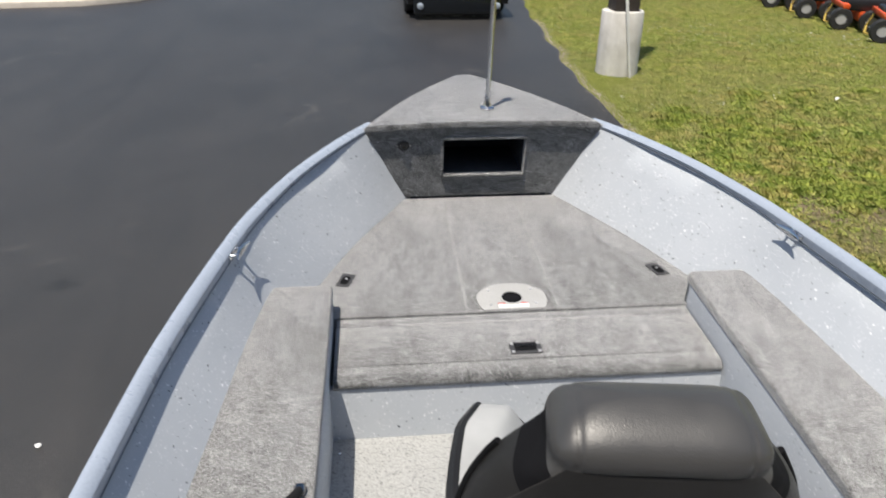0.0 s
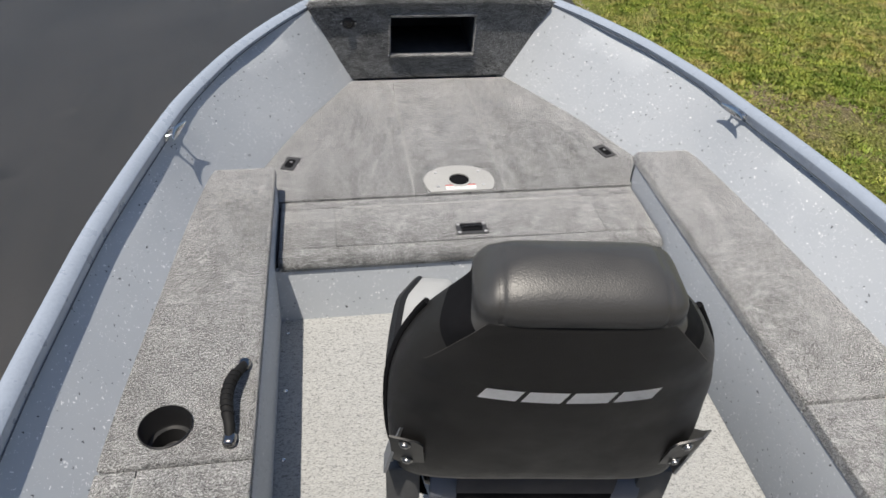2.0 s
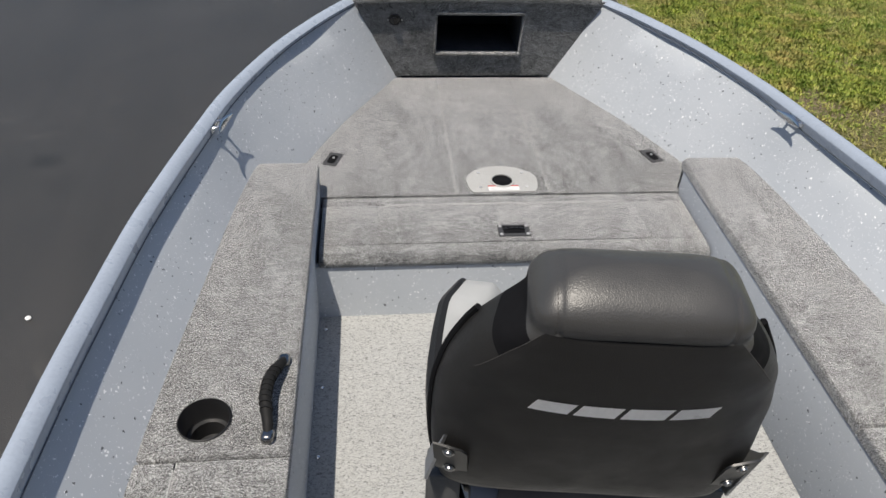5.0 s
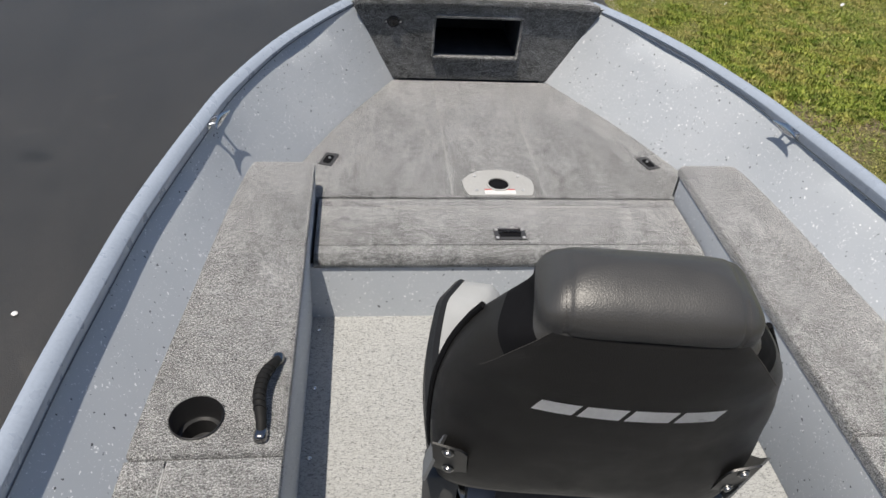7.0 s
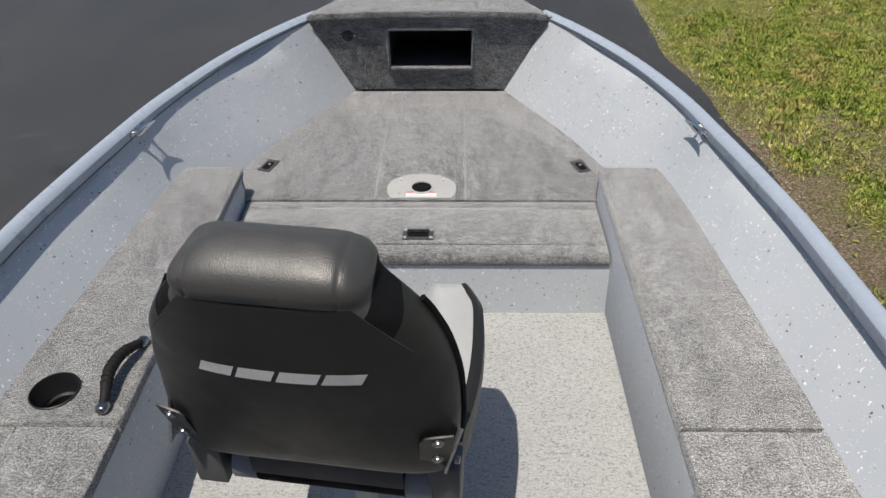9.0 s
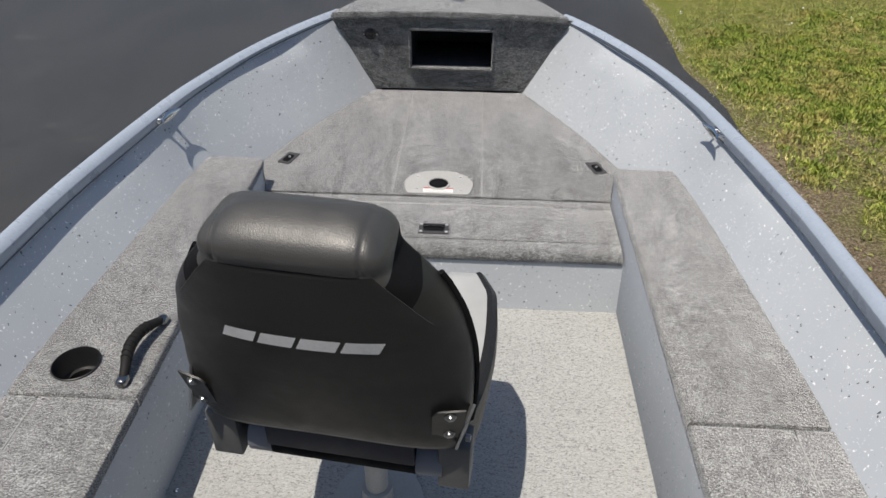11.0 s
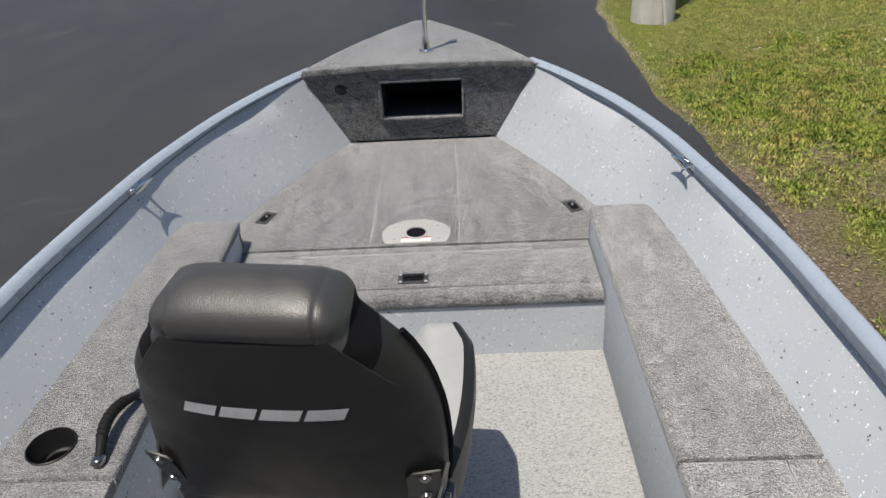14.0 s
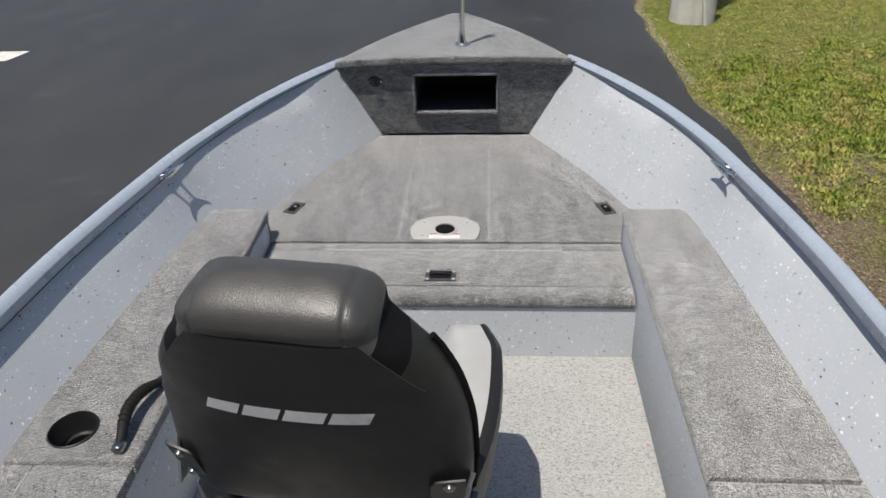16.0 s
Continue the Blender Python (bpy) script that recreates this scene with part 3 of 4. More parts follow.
CAPN = 14
cap_rows = []
for i in range(CAPN + 1):
    t = i / CAPN
    y = 0.682 + t * 0.662
    hw = 0.438 * (1 - t) + 0.035 * t + 0.032 * math.sin(pi * t)
    xs = [hw * (-1 + 2 * k / 12) for k in range(13)]
    cap_rows.append([(x, y, cap_z(x, y)) for x in xs])
bm = strip(cap_rows)
geo = bmesh.ops.extrude_face_region(bm, geom=bm.faces[:])
for v in [g for g in geo["geom"] if isinstance(g, bmesh.types.BMVert)]:
    v.co.z -= 0.026
bmesh.ops.recalc_face_normals(bm, faces=bm.faces[:])
sharp = [e for e in bm.edges if len(e.link_faces) == 2 and e.calc_face_angle(0) > radians(50)]
bmesh.ops.bevel(bm, geom=sharp, offset=0.011, segments=3, affect="EDGES", profile=0.5, clamp_overlap=True)
part("bow_deck", bm, CARPET, boat, "carpeted triangular bow deck")
part("bow_cap", prism([(-0.052, 1.305), (-0.040, 1.350), (0.0, 1.370), (0.040, 1.350), (0.052, 1.305), (0.04, 1.30), (-0.04, 1.30)], 0.235, 0.299, 0.010), ALU, boat, "cast metal bow tip")

# sole
part("sole", box(-0.60, 0.60, -3.24, -0.339, SOLE - 0.03, SOLE, 0.0), FLOOR, boat, "cream textured vinyl sole", False)

# added out of view: dark carpet that cuts sole bounce on the seat back
part("bounce_block_carpet", prism([(-0.525, -3.2), (0.52, -3.2), (0.52, -1.30), (-0.525, -1.30)], SOLE, SOLE + 0.010, 0.004), CARPET, boat, "unseen carpet added on the aft sole to cut floor bounce")

# side benches
def bench_outline(s, x_in, y0, y1):
    ys = [y0 + (y1 - y0) * i / 20 for i in range(21)]
    return [(s * x_in, y0)] + [(s * (bench_line(y) + 0.003), y) for y in ys] + [(s * x_in, y1)]


LIDY = -0.992
CUP = (-0.699, -0.908)
for s, xi in ((-1, 0.538), (1, 0.532)):
    main = bench_outline(s, xi, LIDY + 0.002, -0.020)
    main = main[:-2] + [(main[-2][0], main[-2][1] - 0.006), (main[-2][0] - s * 0.008, main[-2][1]), (main[-1][0] + s * 0.012, main[-1][1]), (main[-1][0], main[-1][1] - 0.012)]
    bm = prism(main[::s], BENCH - 0.026, BENCH, 0.009, 3)
    if s < 0:
        top = max(bm.faces, key=lambda f: f.calc_center_median().z * 10 + f.calc_area())
        rim = list(top.edges)
        bmesh.ops.delete(bm, geom=[top], context="FACES_ONLY")
        hole = [bm.verts.new((CUP[0] + 0.046 * cos(2 * pi * k / 32), CUP[1] + 0.046 * sin(2 * pi * k / 32), BENCH)) for k in range(32)]
        ring = [bm.edges.new((hole[k], hole[(k + 1) % 32])) for k in range(32)]
        bmesh.ops.triangle_fill(bm, use_beauty=True, edges=rim + ring)
        under = [f for f in bm.faces if all(abs(v.co.z - BENCH + 0.026) < 1e-5 for v in f.verts)]
        bmesh.ops.delete(bm, geom=under, context="FACES_ONLY")
    part("bench_top", bm, CARPET, boat, "carpeted bench top", angle=30)
    x_lid = 0.735 if s < 0 else 0.729
    aft = bench_outline(s, x_lid, -3.2, LIDY - 0.002)
    part("bench_top", prism(aft[::s], BENCH - 0.026, BENCH - 0.001, 0.004), CARPET, boat)
    lid = [(s * xi, -2.0), (s * (x_lid - 0.002), -2.0), (s * (x_lid - 0.002), LIDY - 0.003), (s * xi, LIDY - 0.003)]
    part("bench_lid", prism(lid[::s], BENCH - 0.026, BENCH + 0.001, 0.005, 3), CARPET, boat, "hinged carpeted bench lid")
    part("lid_piping", tube([(s * (x_lid - 0.001), -2.0, BENCH - 0.001), (s * (x_lid - 0.001), -1.3, BENCH - 0.0005), (s * (x_lid - 0.001), LIDY - 0.020, BENCH - 0.0005)], 0.0016, 6), PIPING, boat, "pale piping along the lid")
    end = [(s * xi, -3.2), (s * (x_lid - 0.002), -3.2), (s * (x_lid - 0.002), -2.004), (s * xi, -2.004)]
    part("bench_top", prism(end[::s], BENCH - 0.026, BENCH, 0.004), CARPET, boat)
    xw = xi + 0.0015
    part("bench_side", box(min(s * xw, s * (xw + 0.012)), max(s * xw, s * (xw + 0.012)), -3.2, -0.040, SOLE, BENCH - 0.026, 0.002), FLECK, boat, "speckled painted bench side")
    part("bench_end", prism([(s * xw, -0.052), (s * 0.72, -0.052), (s * 0.715, -0.040), (s * xw, -0.040)][::s], -0.003, BENCH - 0.026), FLECK, boat)
    for k in range(12 if s < 0 else 0):
        y = -0.402 - 0.199 * k
        part("rivet", lathe([(0.0064, 0.0), (0.0060, 0.0025), (0.0034, 0.0044), (0.0004, 0.005)], 12, None, (s * (xw - 0.018), y, SOLE)), CLEAT, boat)
for k, (y, z) in enumerate([(-0.17, 0.02), (-0.40, -0.02), (-0.66, 0.03), (-1.05, -0.06), (-1.28, 0.01)]):
    part("rivet", turned(lathe([(0.0052, 0.0), (0.0048, 0.002), (0.0026, 0.0036), (0.0004, 0.004)], 10), Matrix.Translation((0.538, y, z)) @ pose(0, 0, 0, 0, -90, 0)), ALU, boat)

# small fittings of the deck
def pull_latch(m, w=0.088, d=0.050):
    base = part("pull_latch", prism([(-w / 2, -d / 2), (w / 2, -d / 2), (w / 2, d / 2), (-w / 2, d / 2)], 0, 0.004, 0.0015), DARKGREY, boat, "dark grey flush pull latch", m=m)
    # no real hollow: a flat black patch paints the recess's shade
    part("recess", prism([(-w * .33, -d * .30), (w * .33, -d * .30), (w * .36, d * .36), (-w * .36, d * .36)], 0.0041, 0.0046), CLOTHSHADE, base, "flat black patch for the shade in the finger recess")
    part("finger_bar", turned(tube([(-w * .36, 0, 0), (-w * .2, 0.003, 0.002), (w * .2, 0.003, 0.002), (w * .36, 0, 0)], 0.0032, 8), Matrix.Translation((0, d * 0.02, 0.005))), GLOSSBLACK, base)
    for x in (-1, 1):
        for y in (-1, 1):
            part("screw", lathe([(0.0050, 0), (0.0046, 0.0014), (0.0005, 0.0024)], 10, None, (x * w * .42, y * d * .36, 0.004)), ALU, base)


pull_latch(pose(-0.001, -0.232, -0.006, 0, 0, 0))
def finger_pull(m):
    b = part("finger_pull", prism([(-0.0215, -0.0365), (0.0215, -0.0365), (0.0215, 0.0365), (-0.0215, 0.0365)], 0, 0.003, 0.0012), DARKGREY, boat, "dark grey recessed finger pull", m=m)
    hole = [(0.013 * math.copysign(abs(cos(a)) ** 0.5, cos(a)), -0.003 + 0.024 * math.copysign(abs(sin(a)) ** 0.5, sin(a))) for a in [2 * pi * i / 24 for i in range(24)]]
    # the dark of the hollow is a thin black patch on the plate
    part("recess", prism(hole, 0.0031, 0.0035), CLOTHSHADE, b, "flat black patch for the shade in the finger recess")
    part("catch", lathe([(0.0042, 0.0035), (0.0040, 0.0060), (0.0022, 0.0072), (0.0004, 0.0074)], 12, None, (0.001, 0.004, 0)), GALV, b, "small metal catch")


finger_pull(pose(-0.510, 0.144, 0.0, 0, 0, -18))
finger_pull(pose(0.512, 0.140, 0.0, 0, 0, 17))

# seat socket plate
plate = [(0.108 * cos(a), 0.004 + 0.080 * sin(a)) for a in [pi * i / 24 for i in range(25)]] + [(-0.106, -0.024), (-0.099, -0.046), (-0.092, -0.056), (0.092, -0.056), (0.099, -0.046), (0.106, -0.024)]
plate_part = part("seat_socket_plate", prism(plate, 0.001, 0.006, 0.002), PLATE, boat, "round grey seat socket plate with a flat edge")
part("socket_ring", lathe([(0.036, 0.006), (0.036, 0.009), (0.031, 0.010), (0.0305, 0.006)], 28), PLATE, plate_part)
# closed black disc that stands for the shade inside the socket
part("socket_hole_shade", lathe([(0.0305, 0.0062), (0.030, 0.0072), (0.002, 0.0074)], 28), CLOTHSHADE, plate_part, "black disc for the shade in the open socket")
part("notice", prism([(-0.046, -0.050), (0.046, -0.050), (0.046, -0.030), (-0.046, -0.030)], 0.006, 0.0066), WHITE, plate_part, "small white printed notice")
part("notice_stripe", prism([(-0.046, -0.0295), (0.046, -0.0295), (0.046, -0.024), (-0.046, -0.024)], 0.006, 0.0066), RED, plate_part, "thin red heading bar")
for k in range(3):
    part("notice_bar", prism([(-0.042, -0.0475 + 0.0058 * k), (0.042 - 0.010 * (k % 2), -0.0475 + 0.0058 * k), (0.042 - 0.010 * (k % 2), -0.0453 + 0.0058 * k), (-0.042, -0.0453 + 0.0058 * k)], 0.0066, 0.0069), PIPING, plate_part, "faint grey bar")
for a in (-38, 40, 140, 218):
    part("screw", lathe([(0.006, 0.006), (0.0055, 0.008), (0.001, 0.009)], 10, None, (0.088 * cos(radians(a)), 0.006 + 0.062 * sin(radians(a)), 0)), ALU, plate_part)

# power socket in the bulkhead
rot = pose(-0.299, bulkhead_y(0.231) - 0.001, 0.231, 98.5, 0, 0)
sock = part("power_socket", lathe([(0.022, 0), (0.022, 0.003), (0.019, 0.005), (0.015, 0.005), (0.014, 0.002), (0.002, 0.002)], 24), BLACK, boat, "black round power socket with side ears", m=rot)
part("socket_cap", lathe([(0.0135, 0.002), (0.0135, 0.007), (0.010, 0.010), (0.001, 0.0105)], 20), GLOSSBLACK, sock)
for x in (-1, 1):
    part("ear", prism([(x * 0.016, -0.010), (x * 0.029, -0.006), (x * 0.032, 0.0), (x * 0.029, 0.006), (x * 0.016, 0.010)][::x], 0.0, 0.0035, 0.0012), BLACK, sock)
    part("screw", lathe([(0.0036, 0.0035), (0.0032, 0.005), (0.0005, 0.0056)], 10, None, (x * 0.0255, 0, 0)), ALU, sock)

# cup holder sunk in the bench, grab handle
cup = part("cup_holder", lathe([(0.0485, 0.0), (0.049, 0.003), (0.047, 0.0045), (0.0450, 0.001), (0.0435, -0.046), (0.041, -0.049), (0.034, -0.050), (0.032, -0.085), (0.002, -0.087)], 40, cap=False), BLACK, boat, "black round cup holder sunk in the bench", m=pose(CUP[0], CUP[1], BENCH + 0.0005))
grip_pts = [(0.0, -0.086, 0.012), (-0.002, -0.068, 0.022), (-0.007, -0.05, 0.029), (-0.014, -0.02, 0.035), (-0.014, 0.02, 0.035), (-0.007, 0.05, 0.029), (-0.002, 0.068, 0.022), (0.0, 0.086, 0.012)]
handle = part("grab_handle", tube(grip_pts, [0.0090, 0.0100, 0.0108, 0.0116, 0.0116, 0.0108, 0.0100, 0.0090], 12), GRIP, boat, "ribbed black grab handle with chrome ends", m=pose(-0.573, -0.866, BENCH, 0, 0, -4))
for k in range(9):
    y = -0.048 + 0.012 * k
    part("rib", turned(tube([(0, -0.0022, 0), (0, 0.0022, 0)], 0.0126, 12), Matrix.Translation((-0.0142 + 3.0 * y * y, y, 0.0355 - 2.5 * y * y))), GRIP, handle)
for y in (-0.090, 0.090):
    part("chrome_foot", turned(box(-0.0125, 0.0125, -0.015, 0.014, 0, 0.020, 0.0095, 4), Matrix.Translation((0, y, 0.0))), DARKCHROME, handle, "chrome end cap")

# mooring cleats under the rail
def cleat(s):
    y = -0.106
    x = wall_top(y) - 0.010
    horn = []
    for k in range(17):
        u = -1 + k / 8
        w = 0.0030 + 0.0095 * (1 - abs(u) ** 1.5)
        h = 0.0016 + 0.0030 * (1 - u * u)
        lift = 0.022 + 0.009 * abs(u) ** 2.2
        horn.append([(w * cos(a), 0.049 * u, lift + h * sin(a)) for a in [2 * pi * i / 12 for i in range(12)]])
    c = part("cleat", rings(horn), CLEAT, boat, "polished horn cleat on the inner face of the gunwale", m=pose(s * x, y, 0.262, 0, -s * 78, s * 9))
    for yy in (-0.0185, 0.0185):
        part("cleat_post", tube([(0, yy * 1.15, 0), (0, yy, 0.010), (0, yy * 0.9, 0.022)], [0.0062, 0.0044, 0.0050], 10), CLEAT, c)
    part("cleat_foot", prism([(-0.009, -0.032), (0.009, -0.032), (0.009, 0.032), (-0.009, 0.032)], -0.004, 0.003, 0.003), CLEAT, c)


cleat(-1)
cleat(1)

# ---------------------------------------------------------------- bow light pole
light = thing("bow_light_pole", BOAT @ pose(0.031, 0.835, cap_z(0, 0.83), 0, 1.0, 0), "polished metal pole standing on the carpeted bow deck", "light pole")
part("pole", tube([(0, 0, 0.005), (0, 0, 0.2), (0, 0, 0.43)], [0.0095, 0.0095, 0.0095], 14), CHROME, light)
part("collar", lathe([(0.028, 0), (0.028, 0.006), (0.018, 0.012), (0.0135, 0.03), (0.0115, 0.055), (0.009, 0.056)], 20), CHROME, light)
part("lamp_head", lathe([(0.012, 0.425), (0.019, 0.43), (0.020, 0.47), (0.016, 0.478), (0.002, 0.48)], 18), BLACK, light, "black lamp head")

# ---------------------------------------------------------------- pedestal seat
SEAT = BOAT @ pose(-0.101, -1.22, 0, 0, 0, -7)
seat = thing("pedestal_seat", SEAT @ pose(0, 0.22, SOLE), "charcoal vinyl folding boat seat on a pedestal", "seat")
OFF = Matrix.Translation((0, -0.22, -SOLE))


def seat_part(name, bm, mat, label="", parent=None, smooth=True, angle=45):
    return part(name, turned(bm, OFF), mat, parent or seat, label, smooth, angle)


SEAM = 0.652  # height of the seam below the headrest
back_hw = hermite([(0.266, 0.184), (0.300, 0.199), (0.34, 0.208), (0.40, 0.213), (0.475, 0.212), (0.52, 0.206), (0.572, 0.190), (0.608, 0.166), (0.625, 0.148), (0.638, 0.131), (0.648, 0.1195), (0.655, 0.1165), (0.664, 0.1158), (0.674, 0.1140), (0.684, 0.1075), (0.693, 0.0985), (0.700, 0.0875), (0.7055, 0.0740), (0.709, 0.0550), (0.7105, 0.030)])
back_yb = hermite([(0.266, 0.003), (0.34, -0.016), (0.42, -0.033), (0.50, -0.047), (0.56, -0.053), (0.60, -0.0535), (0.640, -0.0520), (0.652, -0.0520), (0.660, -0.0540), (0.668, -0.0552), (0.678, -0.0530), (0.688, -0.0460), (0.696, -0.0360), (0.702, -0.0250), (0.7065, -0.0130), (0.7105, 0.002)])
back_yf = hermite([(0.266, 0.070), (0.34, 0.064), (0.42, 0.058), (0.50, 0.054), (0.55, 0.054), (0.60, 0.055), (0.64, 0.057), (0.66, 0.060), (0.68, 0.057), (0.69, 0.050), (0.70, 0.037), (0.706, 0.025), (0.7105, 0.010)])
DROP = 0.20  # the rings dip towards the front


def ease(x, a, b):
    t = min(1.0, max(0.0, (x - a) / (b - a)))
    return t * t * (3 - 2 * t)


def back_power(z):
    return 2.1 + 1.2 * ease(z, 0.53, 0.63) + 1.2 * min(1.0, max(0.0, (0.46 - z) / 0.12)) + 1.3 * ease(z, 0.61, 0.655) - 0.8 * ease(z, 0.675, 0.705)


def back_mid(z):
    """The y of the ring's widest line."""
    k = ease(z, 0.60, 0.66)
    return (1 - k) * (back_yf(z) - 0.014) + k * 0.5 * (back_yf(z) + back_yb(z))


def back_dip(y, z):
    return DROP * (1 - ease(z, 0.575, SEAM)) * (y + 0.05)


def backring(z, n=160, swell=0.0):
    """A level ring of the backrest, bowed towards the rear and squarer in front."""
    mid, hw, out = back_mid(z), back_hw(z), []
    pinch = 0.0014 * math.exp(-((z - SEAM) / 0.0030) ** 2)
    for i in range(n):
        a = 2 * pi * i / n
        c, q = cos(a), sin(a)
        e, reach = (3.0 + 3.0 * ease(z, 0.60, 0.66), back_yf(z) - mid) if q > 0 else (back_power(z), mid - back_yb(z))
        x, y = hw * math.copysign(abs(c) ** (2 / e), c), reach * math.copysign(abs(q) ** (2 / e), q)
        inset = swell + pinch * (1 - ease(abs(x), 0.080, 0.098)) + (0.0026 * math.exp(-((abs(x) - 0.089) / 0.0035) ** 2) if z > SEAM else 0.0)
        r = math.hypot(x, y) + 1e-6
        out.append((x * (1 - inset / r), mid + y * (1 - inset / r), z))
    rise = 0.024 * min(1.0, max(0.0, (0.345 - z) / 0.072))
    return [(x, y, zz - back_dip(y, z) + rise * max(0.0, 1 - (x / hw) ** 2)) for x, y, zz in out]


def back_y(x, z):
    """The rear face of the backrest at x, z."""
    mid, e = back_mid(z), back_power(z)
    return mid - (mid - back_yb(z)) * (1 - min(1, abs(x) / back_hw(z)) ** e) ** (1 / e)


def back_point(x, z, lift=0.0):
    y = back_y(x, z) - lift
    return (x, y, z - back_dip(y, z))


def stitches(path, pitch=0.0048, length=0.0026, radius=0.0005):
    """Short threads one after another along a path."""
    pts = [Vector(p) for p in path]
    run = [0.0]
    for p, q in zip(pts, pts[1:]):
        run.append(run[-1] + (q - p).length)

    def at(d):
        k = max(i for i in range(len(run)) if run[i] <= d + 1e-9)
        if k >= len(pts) - 1:
            return pts[-1]
        return pts[k].lerp(pts[k + 1], (d - run[k]) / max(1e-6, run[k + 1] - run[k]))

    bm, d = bmesh.new(), 0.0
    while d + length < run[-1]:
        tube([at(d), at(d + length * 0.5), at(d + length)], radius, 6, bm)
        d += pitch
    return bm


# one padded skin, cut along its seams into back, headrest, end caps and cloth bands
levels = [0.306 + (0.600 - 0.306) * i / 28 for i in range(28)] + [0.600 + (SEAM - 0.600) * i / 22 for i in range(22)] + [SEAM + (0.7105 - SEAM) * i / 26 for i in range(27)]
skin = rings([backring(0.3045, swell=0.012)] + [backring(z) for z in levels])
BAND_NO = Vector((0.565, 0.30, -0.70)).normalized()
BAND_TOP, BAND_LOW = Vector(back_point(0.113, 0.637)), Vector(back_point(0.142, 0.603))
_run = BAND_LOW - BAND_TOP
DIAG_NO = Vector((0.60, 0.75, -(0.60 * _run.x + 0.75 * _run.y) / _run.z)).normalized()


def mirrored(v, s):
    return Vector((s * v.x, v.y, v.z))


for s in (-1, 1):
    for co, no in ((BAND_TOP, DIAG_NO), (BAND_TOP, BAND_NO), (BAND_LOW, BAND_NO), (Vector((0.089, 0, 0.68)), Vector((1, 0, 0)))):
        near = [f for f in skin.faces if s * f.calc_center_median().x > 0.07 and f.calc_center_median().z > 0.57]
        near = near + list({e for f in near for e in f.edges}) + list({v for f in near for v in f.verts})
        bmesh.ops.bisect_plane(skin, geom=near, dist=1e-6, plane_co=mirrored(co, s), plane_no=mirrored(no, s))


def skin_region(p):
    q = Vector((abs(p.x), p.y, p.z))
    side = "l" if p.x < 0 else "r"
    if p.z > 0.57 and (q - BAND_TOP).dot(DIAG_NO) > 0 and (q - BAND_TOP).dot(BAND_NO) > 0 and (q - BAND_LOW).dot(BAND_NO) < 0:
        return "band" + side
    if p.z > SEAM - 0.0002 and q.x <= 0.089:
        return "headrest"
    if q.x > 0.089 and p.z > 0.60 and (q - BAND_TOP).dot(BAND_NO) <= 0 and (p.z > SEAM - 0.0002 or (q - BAND_TOP).dot(DIAG_NO) > 0):
        return "cap" + side
    return "backrest"


def skin_piece(region):
    bm = skin.copy()
    bmesh.ops.delete(bm, geom=[f for f in bm.faces if skin_region(f.calc_center_median()) != region], context="FACES")
    return bm


# back and headrest share a vinyl; their sun and shade are in the colours
backrest = seat_part("backrest", skin_piece("backrest"), SHADEVINYL, "black vinyl backrest, coloured in the darker shaded tone", angle=70)
headrest = seat_part("headrest", skin_piece("headrest"), LITVINYL, "padded headrest of the back's vinyl, coloured in a lighter sunlit tone", backrest, angle=70)
for s, side in ((-1, "l"), (1, "r")):
    seat_part("headrest_end", skin_piece("cap" + side), LITVINYL, "vinyl end panel, coloured in the lighter sunlit tone", headrest, angle=70)
    seat_part("shoulder_panel", skin_piece("band" + side), CLOTHSHADE, "black cloth shoulder panel", backrest, angle=70)
    seat_part("backrest_piping", tube([(s * (back_hw(z) + 0.0015), back_mid(z) + 0.004, z - back_dip(back_mid(z) + 0.004, z) + 0.001) for z in [0.34 + 0.272 * i / 20 for i in range(21)]], 0.0048, 8), CLOTHSHADE, "black piping", backrest)
    seat_part("stitching", stitches([back_point(s * (0.104 + 0.064 * i / 16), 0.6475 - 0.075 * i / 16, 0.0005) for i in range(17)]), THREAD, "", backrest)
    edge = []
    for i in range(16):
        z = SEAM + 0.001 + 0.042 * i / 15
        edge.append((s * 0.0912, back_y(0.0912, z) + 0.0008, z))
    seat_part("stitching", stitches(edge), THREAD, "", headrest)
skin.free()
seat_part("seam_thread", tube([back_point(0.110 * (-1 + i / 20), SEAM, -0.0014) for i in range(41)], 0.0007, 6), CLOTHSHADE, "dark seam below the headrest", backrest)
# emblem on the back: plain silver bars that follow the curve
for x0, x1 in [(-0.104, -0.060), (-0.054, -0.008), (-0.002, 0.048), (0.054, 0.102)]:
    rows = []
    for k in range(4):
        z = 0.530 + 0.020 * k / 3
        rows.append([back_point(x, z, 0.0012) for x in [x0 + 0.003 * k + (x1 - x0) * i / 8 for i in range(9)]])
    bm = strip(rows)
    bmesh.ops.solidify(bm, geom=bm.faces[:], thickness=0.0015)
    seat_part("emblem_bar", bm, SILVER, "plain silver emblem bar", backrest)
# seat cushion: hollowed middle, raised bolsters, upright outer walls
def cushion_half(y):
    t = (y - 0.06) / 0.43
    return 0.201 + 0.027 * math.sin(pi * min(1, max(0, t)) ** 0.8) - 0.03 * max(0, t - 0.8) / 0.2


def cushion_top(u, y):
    t = (y - 0.06) / 0.43
    rise = min(1.0, max(0.0, (abs(u) - 0.34) / 0.30))
    return 0.209 + (0.062 * rise * rise * (3 - 2 * rise) + 0.014 * abs(u)) * (1 - 0.10 * t) - 0.014 * max(0, t - 0.75) / 0.25 - (0.02 if t > 0.985 else 0)


